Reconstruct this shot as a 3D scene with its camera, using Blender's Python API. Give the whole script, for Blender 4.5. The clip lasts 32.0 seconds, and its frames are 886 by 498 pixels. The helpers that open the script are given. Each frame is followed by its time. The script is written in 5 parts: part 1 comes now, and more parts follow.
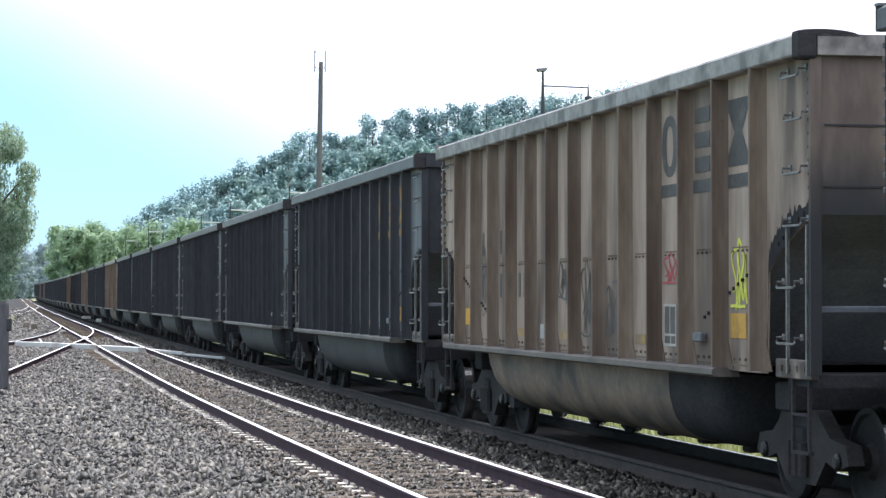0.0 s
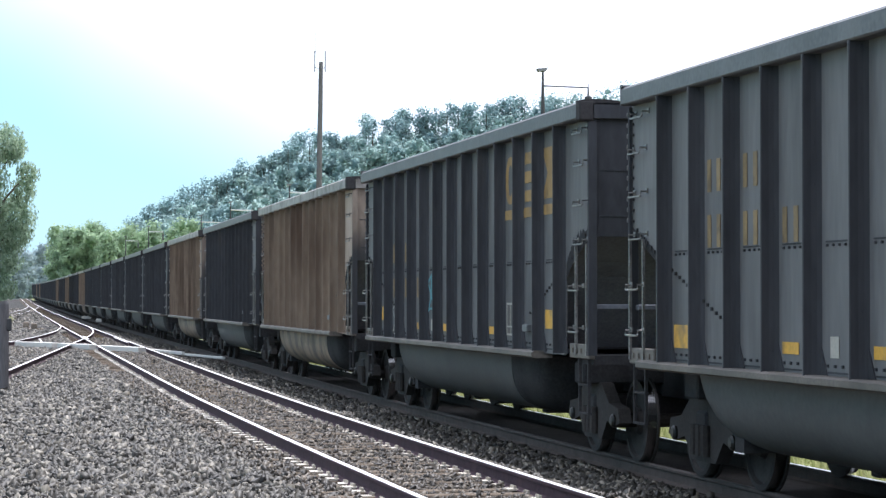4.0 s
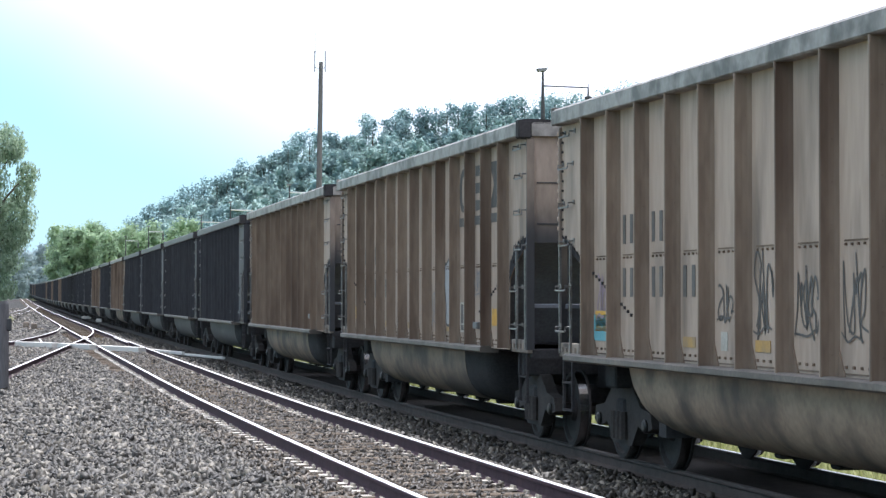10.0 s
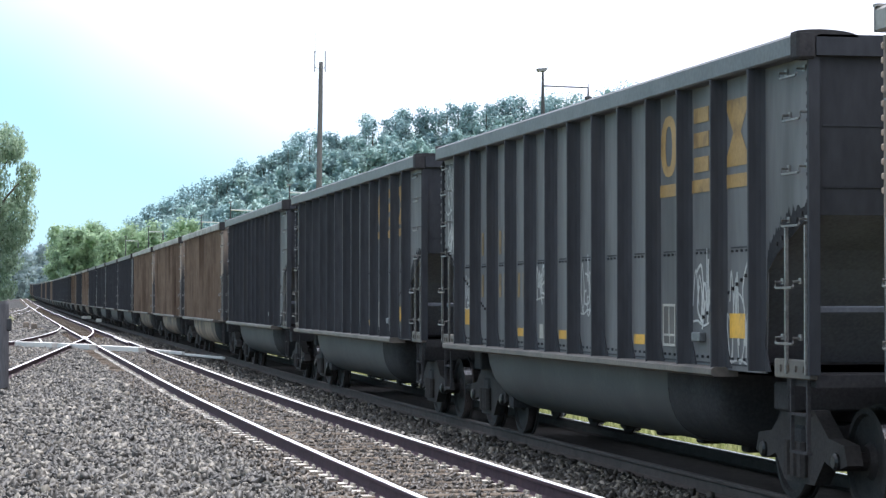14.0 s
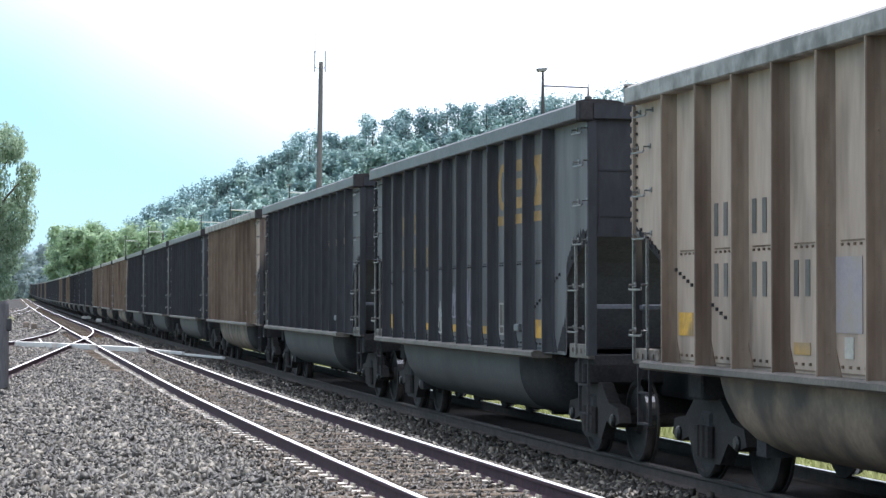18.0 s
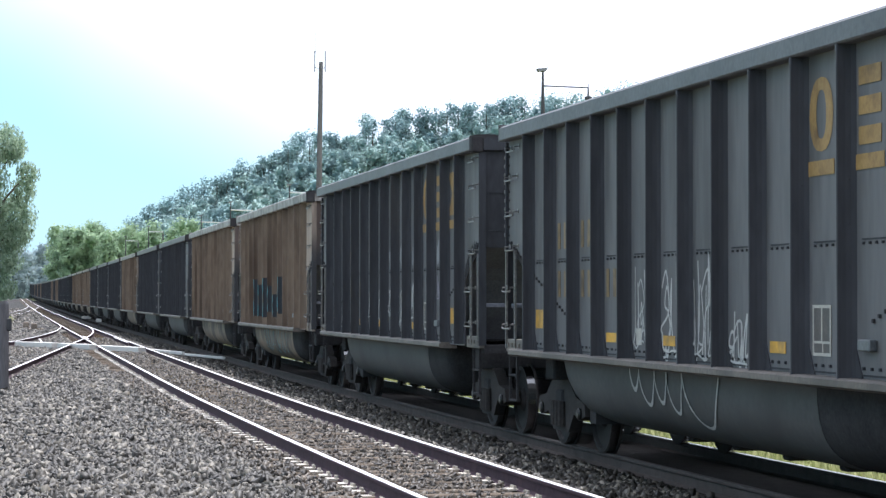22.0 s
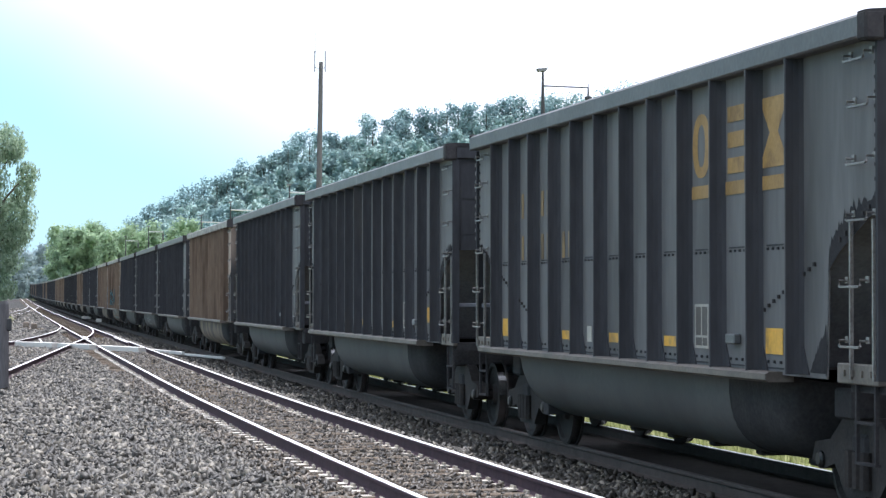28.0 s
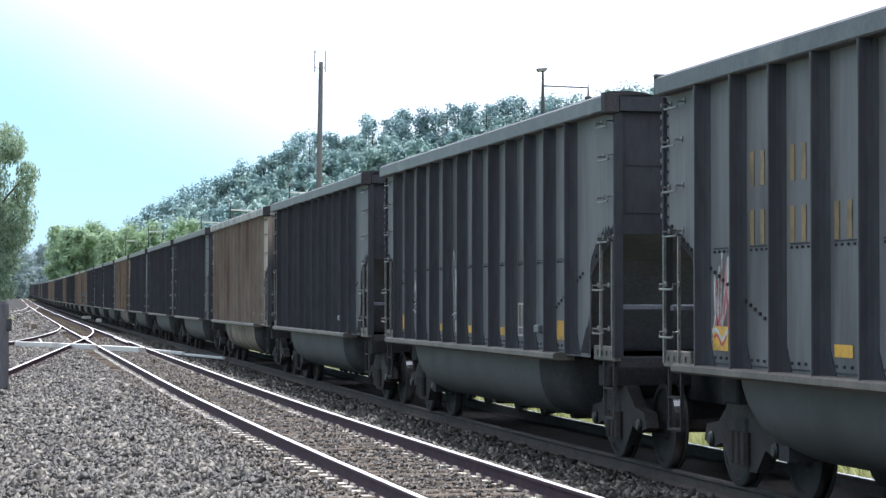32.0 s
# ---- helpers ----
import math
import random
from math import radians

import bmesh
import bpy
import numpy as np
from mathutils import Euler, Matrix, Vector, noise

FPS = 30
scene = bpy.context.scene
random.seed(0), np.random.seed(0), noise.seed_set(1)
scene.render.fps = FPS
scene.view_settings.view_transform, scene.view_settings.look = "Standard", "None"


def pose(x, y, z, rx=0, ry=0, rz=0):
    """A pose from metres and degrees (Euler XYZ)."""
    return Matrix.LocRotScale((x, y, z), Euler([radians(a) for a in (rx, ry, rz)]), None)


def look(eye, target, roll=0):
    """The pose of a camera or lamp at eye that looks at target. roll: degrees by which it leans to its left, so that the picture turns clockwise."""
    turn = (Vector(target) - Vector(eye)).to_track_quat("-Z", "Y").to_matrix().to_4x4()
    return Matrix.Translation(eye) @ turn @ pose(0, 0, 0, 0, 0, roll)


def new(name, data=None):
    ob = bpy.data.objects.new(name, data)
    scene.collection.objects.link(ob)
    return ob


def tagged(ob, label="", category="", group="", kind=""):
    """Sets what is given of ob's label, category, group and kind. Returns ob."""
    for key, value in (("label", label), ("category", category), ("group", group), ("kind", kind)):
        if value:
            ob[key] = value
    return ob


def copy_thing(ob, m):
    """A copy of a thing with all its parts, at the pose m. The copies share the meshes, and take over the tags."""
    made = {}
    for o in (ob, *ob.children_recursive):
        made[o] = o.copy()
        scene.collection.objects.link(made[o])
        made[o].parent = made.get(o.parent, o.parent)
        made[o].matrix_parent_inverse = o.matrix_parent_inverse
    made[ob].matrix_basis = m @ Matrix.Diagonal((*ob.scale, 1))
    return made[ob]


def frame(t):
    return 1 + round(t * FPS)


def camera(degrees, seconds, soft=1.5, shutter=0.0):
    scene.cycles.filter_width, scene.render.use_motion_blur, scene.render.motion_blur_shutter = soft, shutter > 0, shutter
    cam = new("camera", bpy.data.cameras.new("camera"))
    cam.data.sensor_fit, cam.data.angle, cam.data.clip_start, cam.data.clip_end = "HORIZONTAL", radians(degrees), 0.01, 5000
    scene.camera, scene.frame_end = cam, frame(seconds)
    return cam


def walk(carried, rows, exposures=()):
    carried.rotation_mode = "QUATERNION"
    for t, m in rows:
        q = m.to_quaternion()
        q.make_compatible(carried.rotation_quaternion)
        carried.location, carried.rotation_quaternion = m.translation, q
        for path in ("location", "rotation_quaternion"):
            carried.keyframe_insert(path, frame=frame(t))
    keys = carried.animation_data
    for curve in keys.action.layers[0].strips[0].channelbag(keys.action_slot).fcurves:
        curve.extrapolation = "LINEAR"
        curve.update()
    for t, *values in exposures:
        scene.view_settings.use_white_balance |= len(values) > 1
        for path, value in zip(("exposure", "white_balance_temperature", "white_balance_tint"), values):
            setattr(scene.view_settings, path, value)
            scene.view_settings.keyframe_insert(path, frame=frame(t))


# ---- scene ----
# ---------------------------------------------------------------- camera
EYE_H = 1.716
cam = camera(21.6, 32.0, 1.4)
CAM = pose(0, 0, EYE_H, 90 + 1.243, 0, -10.596)
walk(cam, [(0, CAM), (32, CAM)], [(0, 0.82, 5850, 16), (32, 0.82, 5850, 16)])

# ---------------------------------------------------------------- world and sun
SUN_EL, SUN_AZ = 60.0, 14.0      # degrees up, degrees right of the track's direction
world = bpy.data.worlds.new("world")
scene.world = world
world.use_nodes = True
wn = world.node_tree
sky = wn.nodes.new("ShaderNodeTexSky")
sky.sky_type, sky.sun_disc = 'NISHITA', False
sky.sun_elevation, sky.sun_rotation = radians(SUN_EL), radians(SUN_AZ)
sky.air_density, sky.dust_density, sky.ozone_density = 1.0, 0.3, 2.0
# A bright veil of thin cloud covers the sky; it thins to blue low down on the side away from the sun.
WN, WK = wn.nodes.new, wn.links.new
wtc, wsep, wnoise = WN("ShaderNodeTexCoord"), WN("ShaderNodeSeparateXYZ"), WN("ShaderNodeTexNoise")
wnoise.inputs["Scale"].default_value, wnoise.inputs["Detail"].default_value = 3.0, 4.0
WK(wtc.outputs["Generated"], wsep.inputs[0])
WK(wtc.outputs["Generated"], wnoise.inputs["Vector"])
wup, wsum, wfac, wmix = WN("ShaderNodeMath"), WN("ShaderNodeMath"), WN("ShaderNodeMapRange"), WN("ShaderNodeMix")
wup.operation = wsum.operation = 'MULTIPLY_ADD'
wup.inputs[1].default_value = 2.2
WK(wsep.outputs[2], wup.inputs[0])
WK(wsep.outputs[0], wup.inputs[2])
wsum.inputs[1].default_value = 0.12
WK(wnoise.outputs[0], wsum.inputs[0])
WK(wup.outputs[0], wsum.inputs[2])
wfac.interpolation_type = 'SMOOTHSTEP'
wfac.inputs[1].default_value, wfac.inputs[2].default_value = 0.235, 0.46
WK(wsum.outputs[0], wfac.inputs[0])
wmix.data_type = 'RGBA'
wmix.inputs[7].default_value = (8.9, 9.3, 9.8, 1)
WK(wfac.outputs[0], wmix.inputs[0])
whaze = WN("ShaderNodeMix")      # pale blue summer haze before the clear sky
whaze.data_type = 'RGBA'
whaze.inputs[0].default_value, whaze.inputs[7].default_value = 0.8, (2.9, 5.2, 5.9, 1)
WK(sky.outputs[0], whaze.inputs[6])
WK(whaze.outputs[2], wmix.inputs[6])
WK(wmix.outputs[2], wn.nodes["Background"].inputs[0])
wn.nodes["Background"].inputs[1].default_value = 0.1
sun = new("sun", bpy.data.lights.new("sun", "SUN"))
sun.data.energy, sun.data.angle, sun.data.color = 3.2, radians(0.6), (1.0, 0.95, 0.86)
sun_to = Vector((math.sin(radians(SUN_AZ)) * math.cos(radians(SUN_EL)),
                 math.cos(radians(SUN_AZ)) * math.cos(radians(SUN_EL)), math.sin(radians(SUN_EL))))
sun.matrix_world = look(sun_to * 50, (0, 0, 0))


# ---------------------------------------------------------------- materials
def nodes_of(m):
    m.use_nodes = True
    nt = m.node_tree
    return nt, nt.nodes["Principled BSDF"]


def mat(name, a, b, rough=0.7, metal=0.0, scale=4.0, fine=40.0, bump=0.2, streak=1.0, vary=0.0, spec=0.5,
        dirt=None, dirt_at=0.62, dirt_scale=1.3, soot=None):
    """Two colours mixed by coarse and fine noise, a dirt layer, bump; vary shifts value from object to object.
    soot: heights between which a ragged coal-soot coat ends."""
    m = bpy.data.materials.new(name)
    nt, bs = nodes_of(m)
    N, K = nt.nodes.new, nt.links.new
    tc = N("ShaderNodeTexCoord")
    mp = N("ShaderNodeMapping")
    mp.inputs["Scale"].default_value = (1, 1, 1 / streak)
    K(tc.outputs["Object"], mp.inputs["Vector"])
    oi = N("ShaderNodeObjectInfo")
    big, small = N("ShaderNodeTexNoise"), N("ShaderNodeTexNoise")
    for tex, s, d in ((big, scale, 5.0), (small, fine, 3.0)):
        tex.inputs["Scale"].default_value, tex.inputs["Detail"].default_value = s, d
        tex.noise_dimensions = '4D'
        K(mp.outputs[0], tex.inputs["Vector"])
        mul = N("ShaderNodeMath")
        mul.operation = 'MULTIPLY'
        mul.inputs[1].default_value = 37.0
        K(oi.outputs["Random"], mul.inputs[0])
        K(mul.outputs[0], tex.inputs["W"])
    add = N("ShaderNodeMath")
    add.operation = 'MULTIPLY_ADD'
    add.inputs[1].default_value, add.inputs[2].default_value = 0.5, 0.0
    K(small.outputs[0], add.inputs[0])
    half = N("ShaderNodeMath")
    half.operation = 'MULTIPLY_ADD'
    half.inputs[1].default_value = 0.5
    K(big.outputs[0], half.inputs[0])
    K(add.outputs[0], half.inputs[2])
    ramp = N("ShaderNodeValToRGB")
    ramp.color_ramp.elements[0].position, ramp.color_ramp.elements[1].position = 0.36, 0.64
    ramp.color_ramp.elements[0].color, ramp.color_ramp.elements[1].color = (*a, 1), (*b, 1)
    K(half.outputs[0], ramp.inputs[0])
    col = ramp.outputs[0]
    if dirt:
        dn = N("ShaderNodeTexNoise")
        dn.inputs["Scale"].default_value, dn.inputs["Detail"].default_value = dirt_scale, 6.0
        dn.noise_dimensions = '4D'
        K(mp.outputs[0], dn.inputs["Vector"])
        K(mul.outputs[0], dn.inputs["W"])
        dr = N("ShaderNodeValToRGB")
        dr.color_ramp.elements[0].position, dr.color_ramp.elements[1].position = dirt_at - 0.14, dirt_at + 0.06
        K(dn.outputs[0], dr.inputs[0])
        mx = N("ShaderNodeMix")
        mx.data_type = 'RGBA'
        mx.inputs[7].default_value = (*dirt, 1)
        K(dr.outputs[0], mx.inputs[0])
        K(col, mx.inputs[6])
        col = mx.outputs[2]
    if soot:
        sep, lift, fade, coat = N("ShaderNodeSeparateXYZ"), N("ShaderNodeMath"), N("ShaderNodeMapRange"), N("ShaderNodeMix")
        K(tc.outputs["Object"], sep.inputs[0])
        lift.operation = 'MULTIPLY_ADD'
        lift.inputs[1].default_value = 0.9
        K(big.outputs[0], lift.inputs[0])
        K(sep.outputs[2], lift.inputs[2])
        fade.interpolation_type = 'SMOOTHSTEP'
        fade.inputs[1].default_value, fade.inputs[2].default_value = soot[0] + 0.45, soot[1] + 0.45
        fade.inputs[3].default_value, fade.inputs[4].default_value = 1.0, 0.0
        K(lift.outputs[0], fade.inputs[0])
        coat.data_type = 'RGBA'
        coat.inputs[7].default_value = (*SOOT, 1)
        K(fade.outputs[0], coat.inputs[0])
        K(col, coat.inputs[6])
        col = coat.outputs[2]
    if vary:
        hsv = N("ShaderNodeHueSaturation")
        mr = N("ShaderNodeMapRange")
        mr.inputs[3].default_value, mr.inputs[4].default_value = 1 - vary, 1 + vary
        K(oi.outputs["Random"], mr.inputs[0])
        K(mr.outputs[0], hsv.inputs["Value"])
        K(col, hsv.inputs["Color"])
        col = hsv.outputs[0]
    K(col, bs.inputs["Base Color"])
    bs.inputs["Roughness"].default_value, bs.inputs["Metallic"].default_value = rough, metal
    bs.inputs["Specular IOR Level"].default_value = spec
    if bump:
        bp = N("ShaderNodeBump")
        bp.inputs["Strength"].default_value, bp.inputs["Distance"].default_value = bump, 0.02
        K(half.outputs[0], bp.inputs["Height"])
        K(bp.outputs[0], bs.inputs["Normal"])
    return m


def leaf_mat(name, a, b, scale=0.3, through_light=0.45, island=0.45):
    """Leaves: colour varies from clump to clump, and light shines through."""
    m = bpy.data.materials.new(name)
    nt, bs = nodes_of(m)
    N, K = nt.nodes.new, nt.links.new
    geo, tc, nz = N("ShaderNodeNewGeometry"), N("ShaderNodeTexCoord"), N("ShaderNodeTexNoise")
    nz.inputs["Scale"].default_value = scale
    K(tc.outputs["Object"], nz.inputs["Vector"])
    add = N("ShaderNodeMath")
    add.operation = 'MULTIPLY_ADD'
    add.inputs[1].default_value = island
    K(geo.outputs["Random Per Island"], add.inputs[0])
    K(nz.outputs[0], add.inputs[2])
    ramp = N("ShaderNodeValToRGB")
    ramp.color_ramp.elements[0].position, ramp.color_ramp.elements[1].position = 0.3 + island / 3, 0.6 + 0.9 * island
    ramp.color_ramp.elements[0].color, ramp.color_ramp.elements[1].color = (*a, 1), (*b, 1)
    K(add.outputs[0], ramp.inputs[0])
    K(ramp.outputs[0], bs.inputs["Base Color"])
    bs.inputs["Roughness"].default_value, bs.inputs["Specular IOR Level"].default_value = 0.8, 0.08
    tr = N("ShaderNodeBsdfTranslucent")
    K(ramp.outputs[0], tr.inputs["Color"])
    mix = N("ShaderNodeMixShader")
    mix.inputs[0].default_value = through_light
    K(bs.outputs[0], mix.inputs[1])
    K(tr.outputs[0], mix.inputs[2])
    K(mix.outputs[0], nt.nodes["Material Output"].inputs["Surface"])
    return m


def stone_mat(name, a, b):
    """Loose stones: each one its own grey."""
    m = bpy.data.materials.new(name)
    nt, bs = nodes_of(m)
    N, K = nt.nodes.new, nt.links.new
    geo, ramp = N("ShaderNodeNewGeometry"), N("ShaderNodeValToRGB")
    K(geo.outputs["Random Per Island"], ramp.inputs[0])
    ramp.color_ramp.elements[0].color, ramp.color_ramp.elements[1].color = (*a, 1), (*b, 1)
    e = ramp.color_ramp.elements.new(0.72)
    e.color = (*[0.77 * p + 0.23 * q for p, q in zip(a, b)], 1)
    tc, nz, mx = N("ShaderNodeTexCoord"), N("ShaderNodeTexNoise"), N("ShaderNodeMix")
    nz.inputs["Scale"].default_value, nz.inputs["Detail"].default_value = 45.0, 3.0
    K(tc.outputs["Object"], nz.inputs["Vector"])
    mx.data_type, mx.blend_type = 'RGBA', 'MULTIPLY'
    mx.inputs[0].default_value = 0.6
    K(ramp.outputs[0], mx.inputs[6])
    K(nz.outputs[0], mx.inputs[7])
    K(mx.outputs[2], bs.inputs["Base Color"])
    bs.inputs["Roughness"].default_value, bs.inputs["Specular IOR Level"].default_value = 0.55, 0.3
    return m


SOOT = (0.036, 0.035, 0.038)
M_TAN = mat("tan_paint", (0.335, 0.247, 0.188), (0.424, 0.325, 0.254), 0.6, scale=1.2, fine=14, streak=5, vary=0.06,
            dirt=(0.17, 0.128, 0.098), dirt_at=0.63, dirt_scale=2.6, bump=0.12)
M_TANR = mat("rust_streaked_tan_paint", (0.302, 0.224, 0.168), (0.426, 0.325, 0.252), 0.65, scale=1.4, fine=14, streak=5, vary=0.05,
             dirt=(0.12, 0.085, 0.062), dirt_at=0.55, dirt_scale=2.2, bump=0.12)
# Rib paints are darker than the sheets: stains, plus the flanks' shade as colour.
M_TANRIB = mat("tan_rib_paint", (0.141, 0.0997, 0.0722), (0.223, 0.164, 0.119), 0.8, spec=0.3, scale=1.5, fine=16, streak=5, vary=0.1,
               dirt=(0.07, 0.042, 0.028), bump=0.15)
M_PALE = mat("pale_paint", (0.399, 0.318, 0.259), (0.522, 0.427, 0.357), 0.6, scale=1.2, fine=14, streak=5, vary=0.05,
             dirt=(0.2, 0.15, 0.115), dirt_at=0.66, dirt_scale=2.0, bump=0.12)
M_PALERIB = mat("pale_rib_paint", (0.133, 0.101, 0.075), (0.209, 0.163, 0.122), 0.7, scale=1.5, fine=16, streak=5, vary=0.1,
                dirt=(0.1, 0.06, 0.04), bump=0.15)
M_GREY = mat("grey_black_paint", (0.0886, 0.0854, 0.0866), (0.14, 0.134, 0.134), 0.6, scale=1.2, fine=14, streak=6, vary=0.08,
             dirt=(0.045, 0.042, 0.04), dirt_at=0.64, dirt_scale=1.6, bump=0.1)
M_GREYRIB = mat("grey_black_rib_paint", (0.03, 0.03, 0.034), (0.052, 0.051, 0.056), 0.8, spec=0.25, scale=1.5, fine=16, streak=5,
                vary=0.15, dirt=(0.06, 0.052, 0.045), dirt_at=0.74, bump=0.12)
# Cars ahead: distance haze is put into this paint, paler than the greys.
M_HAZEDARK = mat("soot_black_paint", (0.0963, 0.1, 0.107), (0.159, 0.163, 0.17), 0.55, scale=1.2, fine=14, streak=6, vary=0.08,
              dirt=(0.03, 0.027, 0.025), dirt_at=0.6, dirt_scale=1.6, bump=0.1)
M_TANEND = mat("rust_stained_tan_end", (0.171, 0.132, 0.101), (0.319, 0.249, 0.197), 0.7, scale=1.6, fine=12, streak=3, vary=0.1,
               dirt=(0.08, 0.055, 0.045), dirt_at=0.6, dirt_scale=1.2, bump=0.12, soot=(2.35, 3.15))
M_POST = mat("tan_paint_over_soot", (0.24, 0.19, 0.15), (0.36, 0.29, 0.23), 0.7, scale=1.6, fine=12, streak=3, vary=0.1,
             dirt=(0.1, 0.07, 0.055), dirt_at=0.6, bump=0.12, soot=(1.7, 2.3))
M_POSTL = mat("grimy_tan_paint", (0.2, 0.16, 0.128), (0.33, 0.27, 0.215), 0.7, scale=3, fine=20, vary=0.1, dirt=(0.07, 0.052, 0.042), dirt_at=0.55, dirt_scale=4, bump=0.12)
M_SOOTEND = mat("sooty_black_end", (0.026, 0.027, 0.031), (0.046, 0.047, 0.053), 0.85, scale=0.9, fine=14, streak=3, vary=0.1, spec=0.3, bump=0.12)
M_GREYF = mat("pale_grey_spray_paint", (0.297, 0.301, 0.303), (0.405, 0.404, 0.402), 0.6, scale=6, fine=40, bump=0.0)
M_GREYP = mat("faded_grey_spray_paint", (0.17, 0.17, 0.175), (0.27, 0.27, 0.275), 0.6, scale=6, fine=40, bump=0.0, vary=0.1)
M_FRAMEP = mat("dull_white_stencil_paint", (0.333, 0.311, 0.273), (0.481, 0.449, 0.387), 0.6, scale=6, fine=40, bump=0.0, vary=0.1)
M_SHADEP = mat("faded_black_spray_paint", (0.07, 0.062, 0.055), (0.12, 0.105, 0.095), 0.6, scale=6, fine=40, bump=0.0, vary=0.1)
M_LILACF = mat("washed_out_lilac_paint", (0.29, 0.25, 0.265), (0.36, 0.31, 0.32), 0.6, scale=3, fine=30, bump=0.0, dirt=(0.32, 0.265, 0.21), dirt_at=0.58, dirt_scale=3)
M_LILACP = mat("faded_lilac_spray_paint", (0.24, 0.215, 0.26), (0.33, 0.3, 0.35), 0.6, scale=6, fine=40, bump=0.0, vary=0.1)
M_UNDER = mat("sooty_steel", (0.0306, 0.0288, 0.0306), (0.0557, 0.0521, 0.0521), 0.8, spec=0.1, scale=3, fine=30, vary=0.1, bump=0.3)
M_BARE = mat("worn_steel", (0.13, 0.12, 0.115), (0.27, 0.26, 0.25), 0.45, 0.5, scale=5, fine=40, bump=0.1, vary=0.1)
M_CHORDT = mat("top_rail_tan", (0.218, 0.199, 0.176), (0.323, 0.299, 0.271), 0.5, scale=2, fine=20, vary=0.05, dirt=(0.1, 0.088, 0.075), dirt_at=0.57, dirt_scale=3.5)
M_CHORDB = mat("top_rail_dark", (0.0595, 0.0595, 0.0612), (0.111, 0.111, 0.112), 0.5, scale=2, fine=20, vary=0.15, dirt=(0.2, 0.195, 0.18),
               dirt_at=0.74)
M_YEL = mat("yellow_reflector", (0.5, 0.27, 0.03), (0.68, 0.37, 0.045), 0.5, scale=5, fine=30, bump=0.0, vary=0.15,
            dirt=(0.2, 0.13, 0.06), dirt_at=0.66, dirt_scale=4)
M_YELF = mat("faded_orange_reflector", (0.36, 0.22, 0.07), (0.48, 0.29, 0.09), 0.6, scale=5, fine=30, bump=0.0, vary=0.2,
             dirt=(0.26, 0.19, 0.12), dirt_at=0.58, dirt_scale=4)
M_GOLD = mat("yellow_lettering", (0.26, 0.15, 0.045), (0.38, 0.23, 0.075), 0.6, scale=4, fine=30, bump=0.0, vary=0.1,
             dirt=(0.16, 0.09, 0.03), dirt_at=0.66, dirt_scale=5)
M_GOLDF = mat("faded_yellow_lettering", (0.19, 0.125, 0.055), (0.27, 0.18, 0.08), 0.6, scale=4, fine=30, bump=0.0, vary=0.1,
              dirt=(0.12, 0.08, 0.04), dirt_at=0.6, dirt_scale=5)
M_INKE = mat("black_emblem_paint", (0.045, 0.042, 0.04), (0.085, 0.078, 0.072), 0.6, scale=4, fine=30, bump=0.0, vary=0.1,
             dirt=(0.15, 0.125, 0.105), dirt_at=0.72, dirt_scale=5)
M_INK = mat("black_lettering", (0.085, 0.076, 0.068), (0.14, 0.125, 0.112), 0.6, scale=4, fine=30, bump=0.0, vary=0.1)
M_WHITEP = mat("white_spray_paint", (0.37, 0.36, 0.34), (0.518, 0.504, 0.476), 0.6, scale=6, fine=40, bump=0.0, vary=0.1)
M_TEALP = mat("teal_spray_paint", (0.1, 0.29, 0.33), (0.16, 0.4, 0.44), 0.6, scale=6, fine=40, bump=0.0)
M_BLUEP = mat("dark_blue_spray_paint", (0.008, 0.01, 0.014), (0.016, 0.02, 0.027), 0.6, scale=6, fine=40, bump=0.0)
M_TEALF = mat("faded_teal_spray_paint", (0.08, 0.17, 0.19), (0.12, 0.23, 0.25), 0.6, scale=6, fine=40, bump=0.0)
M_LIMEF = mat("faded_lime_spray_paint", (0.17, 0.17, 0.07), (0.24, 0.24, 0.1), 0.6, scale=6, fine=40, bump=0.0)
M_REDP = mat("red_spray_paint", (0.35, 0.05, 0.06), (0.5, 0.1, 0.1), 0.6, scale=6, fine=40, bump=0.0)
M_LIMEP = mat("lime_spray_paint", (0.55, 0.55, 0.05), (0.75, 0.75, 0.1), 0.6, scale=6, fine=40, bump=0.0)
M_PINKP = mat("pink_spray_paint", (0.24, 0.17, 0.19), (0.34, 0.25, 0.28), 0.6, scale=6, fine=40, bump=0.0)
M_BLACKP = mat("black_spray_paint", (0.015, 0.015, 0.016), (0.03, 0.03, 0.03), 0.6, scale=6, fine=40, bump=0.0)
M_RAIL = mat("rusty_rail_steel", (0.039, 0.0224, 0.0287), (0.0754, 0.0437, 0.0525), 0.85, 0.0, spec=0.2, scale=6, fine=60, bump=0.15)
M_SHINE = mat("polished_rail_head", (0.8, 0.79, 0.78), (0.9, 0.89, 0.88), 0.42, 1.0, scale=3, fine=60, bump=0.02)
M_TIE = mat("weathered_tie_wood", (0.065, 0.05, 0.037), (0.18, 0.143, 0.108), 0.9, spec=0.1, scale=3, fine=40, bump=0.5, vary=0.2)
M_RUSTY = mat("rusty_plate_steel", (0.16, 0.12, 0.09), (0.34, 0.28, 0.22), 0.55, 0.3, scale=8, fine=60, bump=0.1, vary=0.3)
M_PLATE = mat("tie_plate_steel", (0.3, 0.26, 0.21), (0.68, 0.62, 0.53), 0.42, 0.3, scale=8, fine=60, bump=0.1, vary=0.3)
M_STONE = stone_mat("ballast_stone", (0.00863, 0.00725, 0.00535), (0.305, 0.273, 0.216))
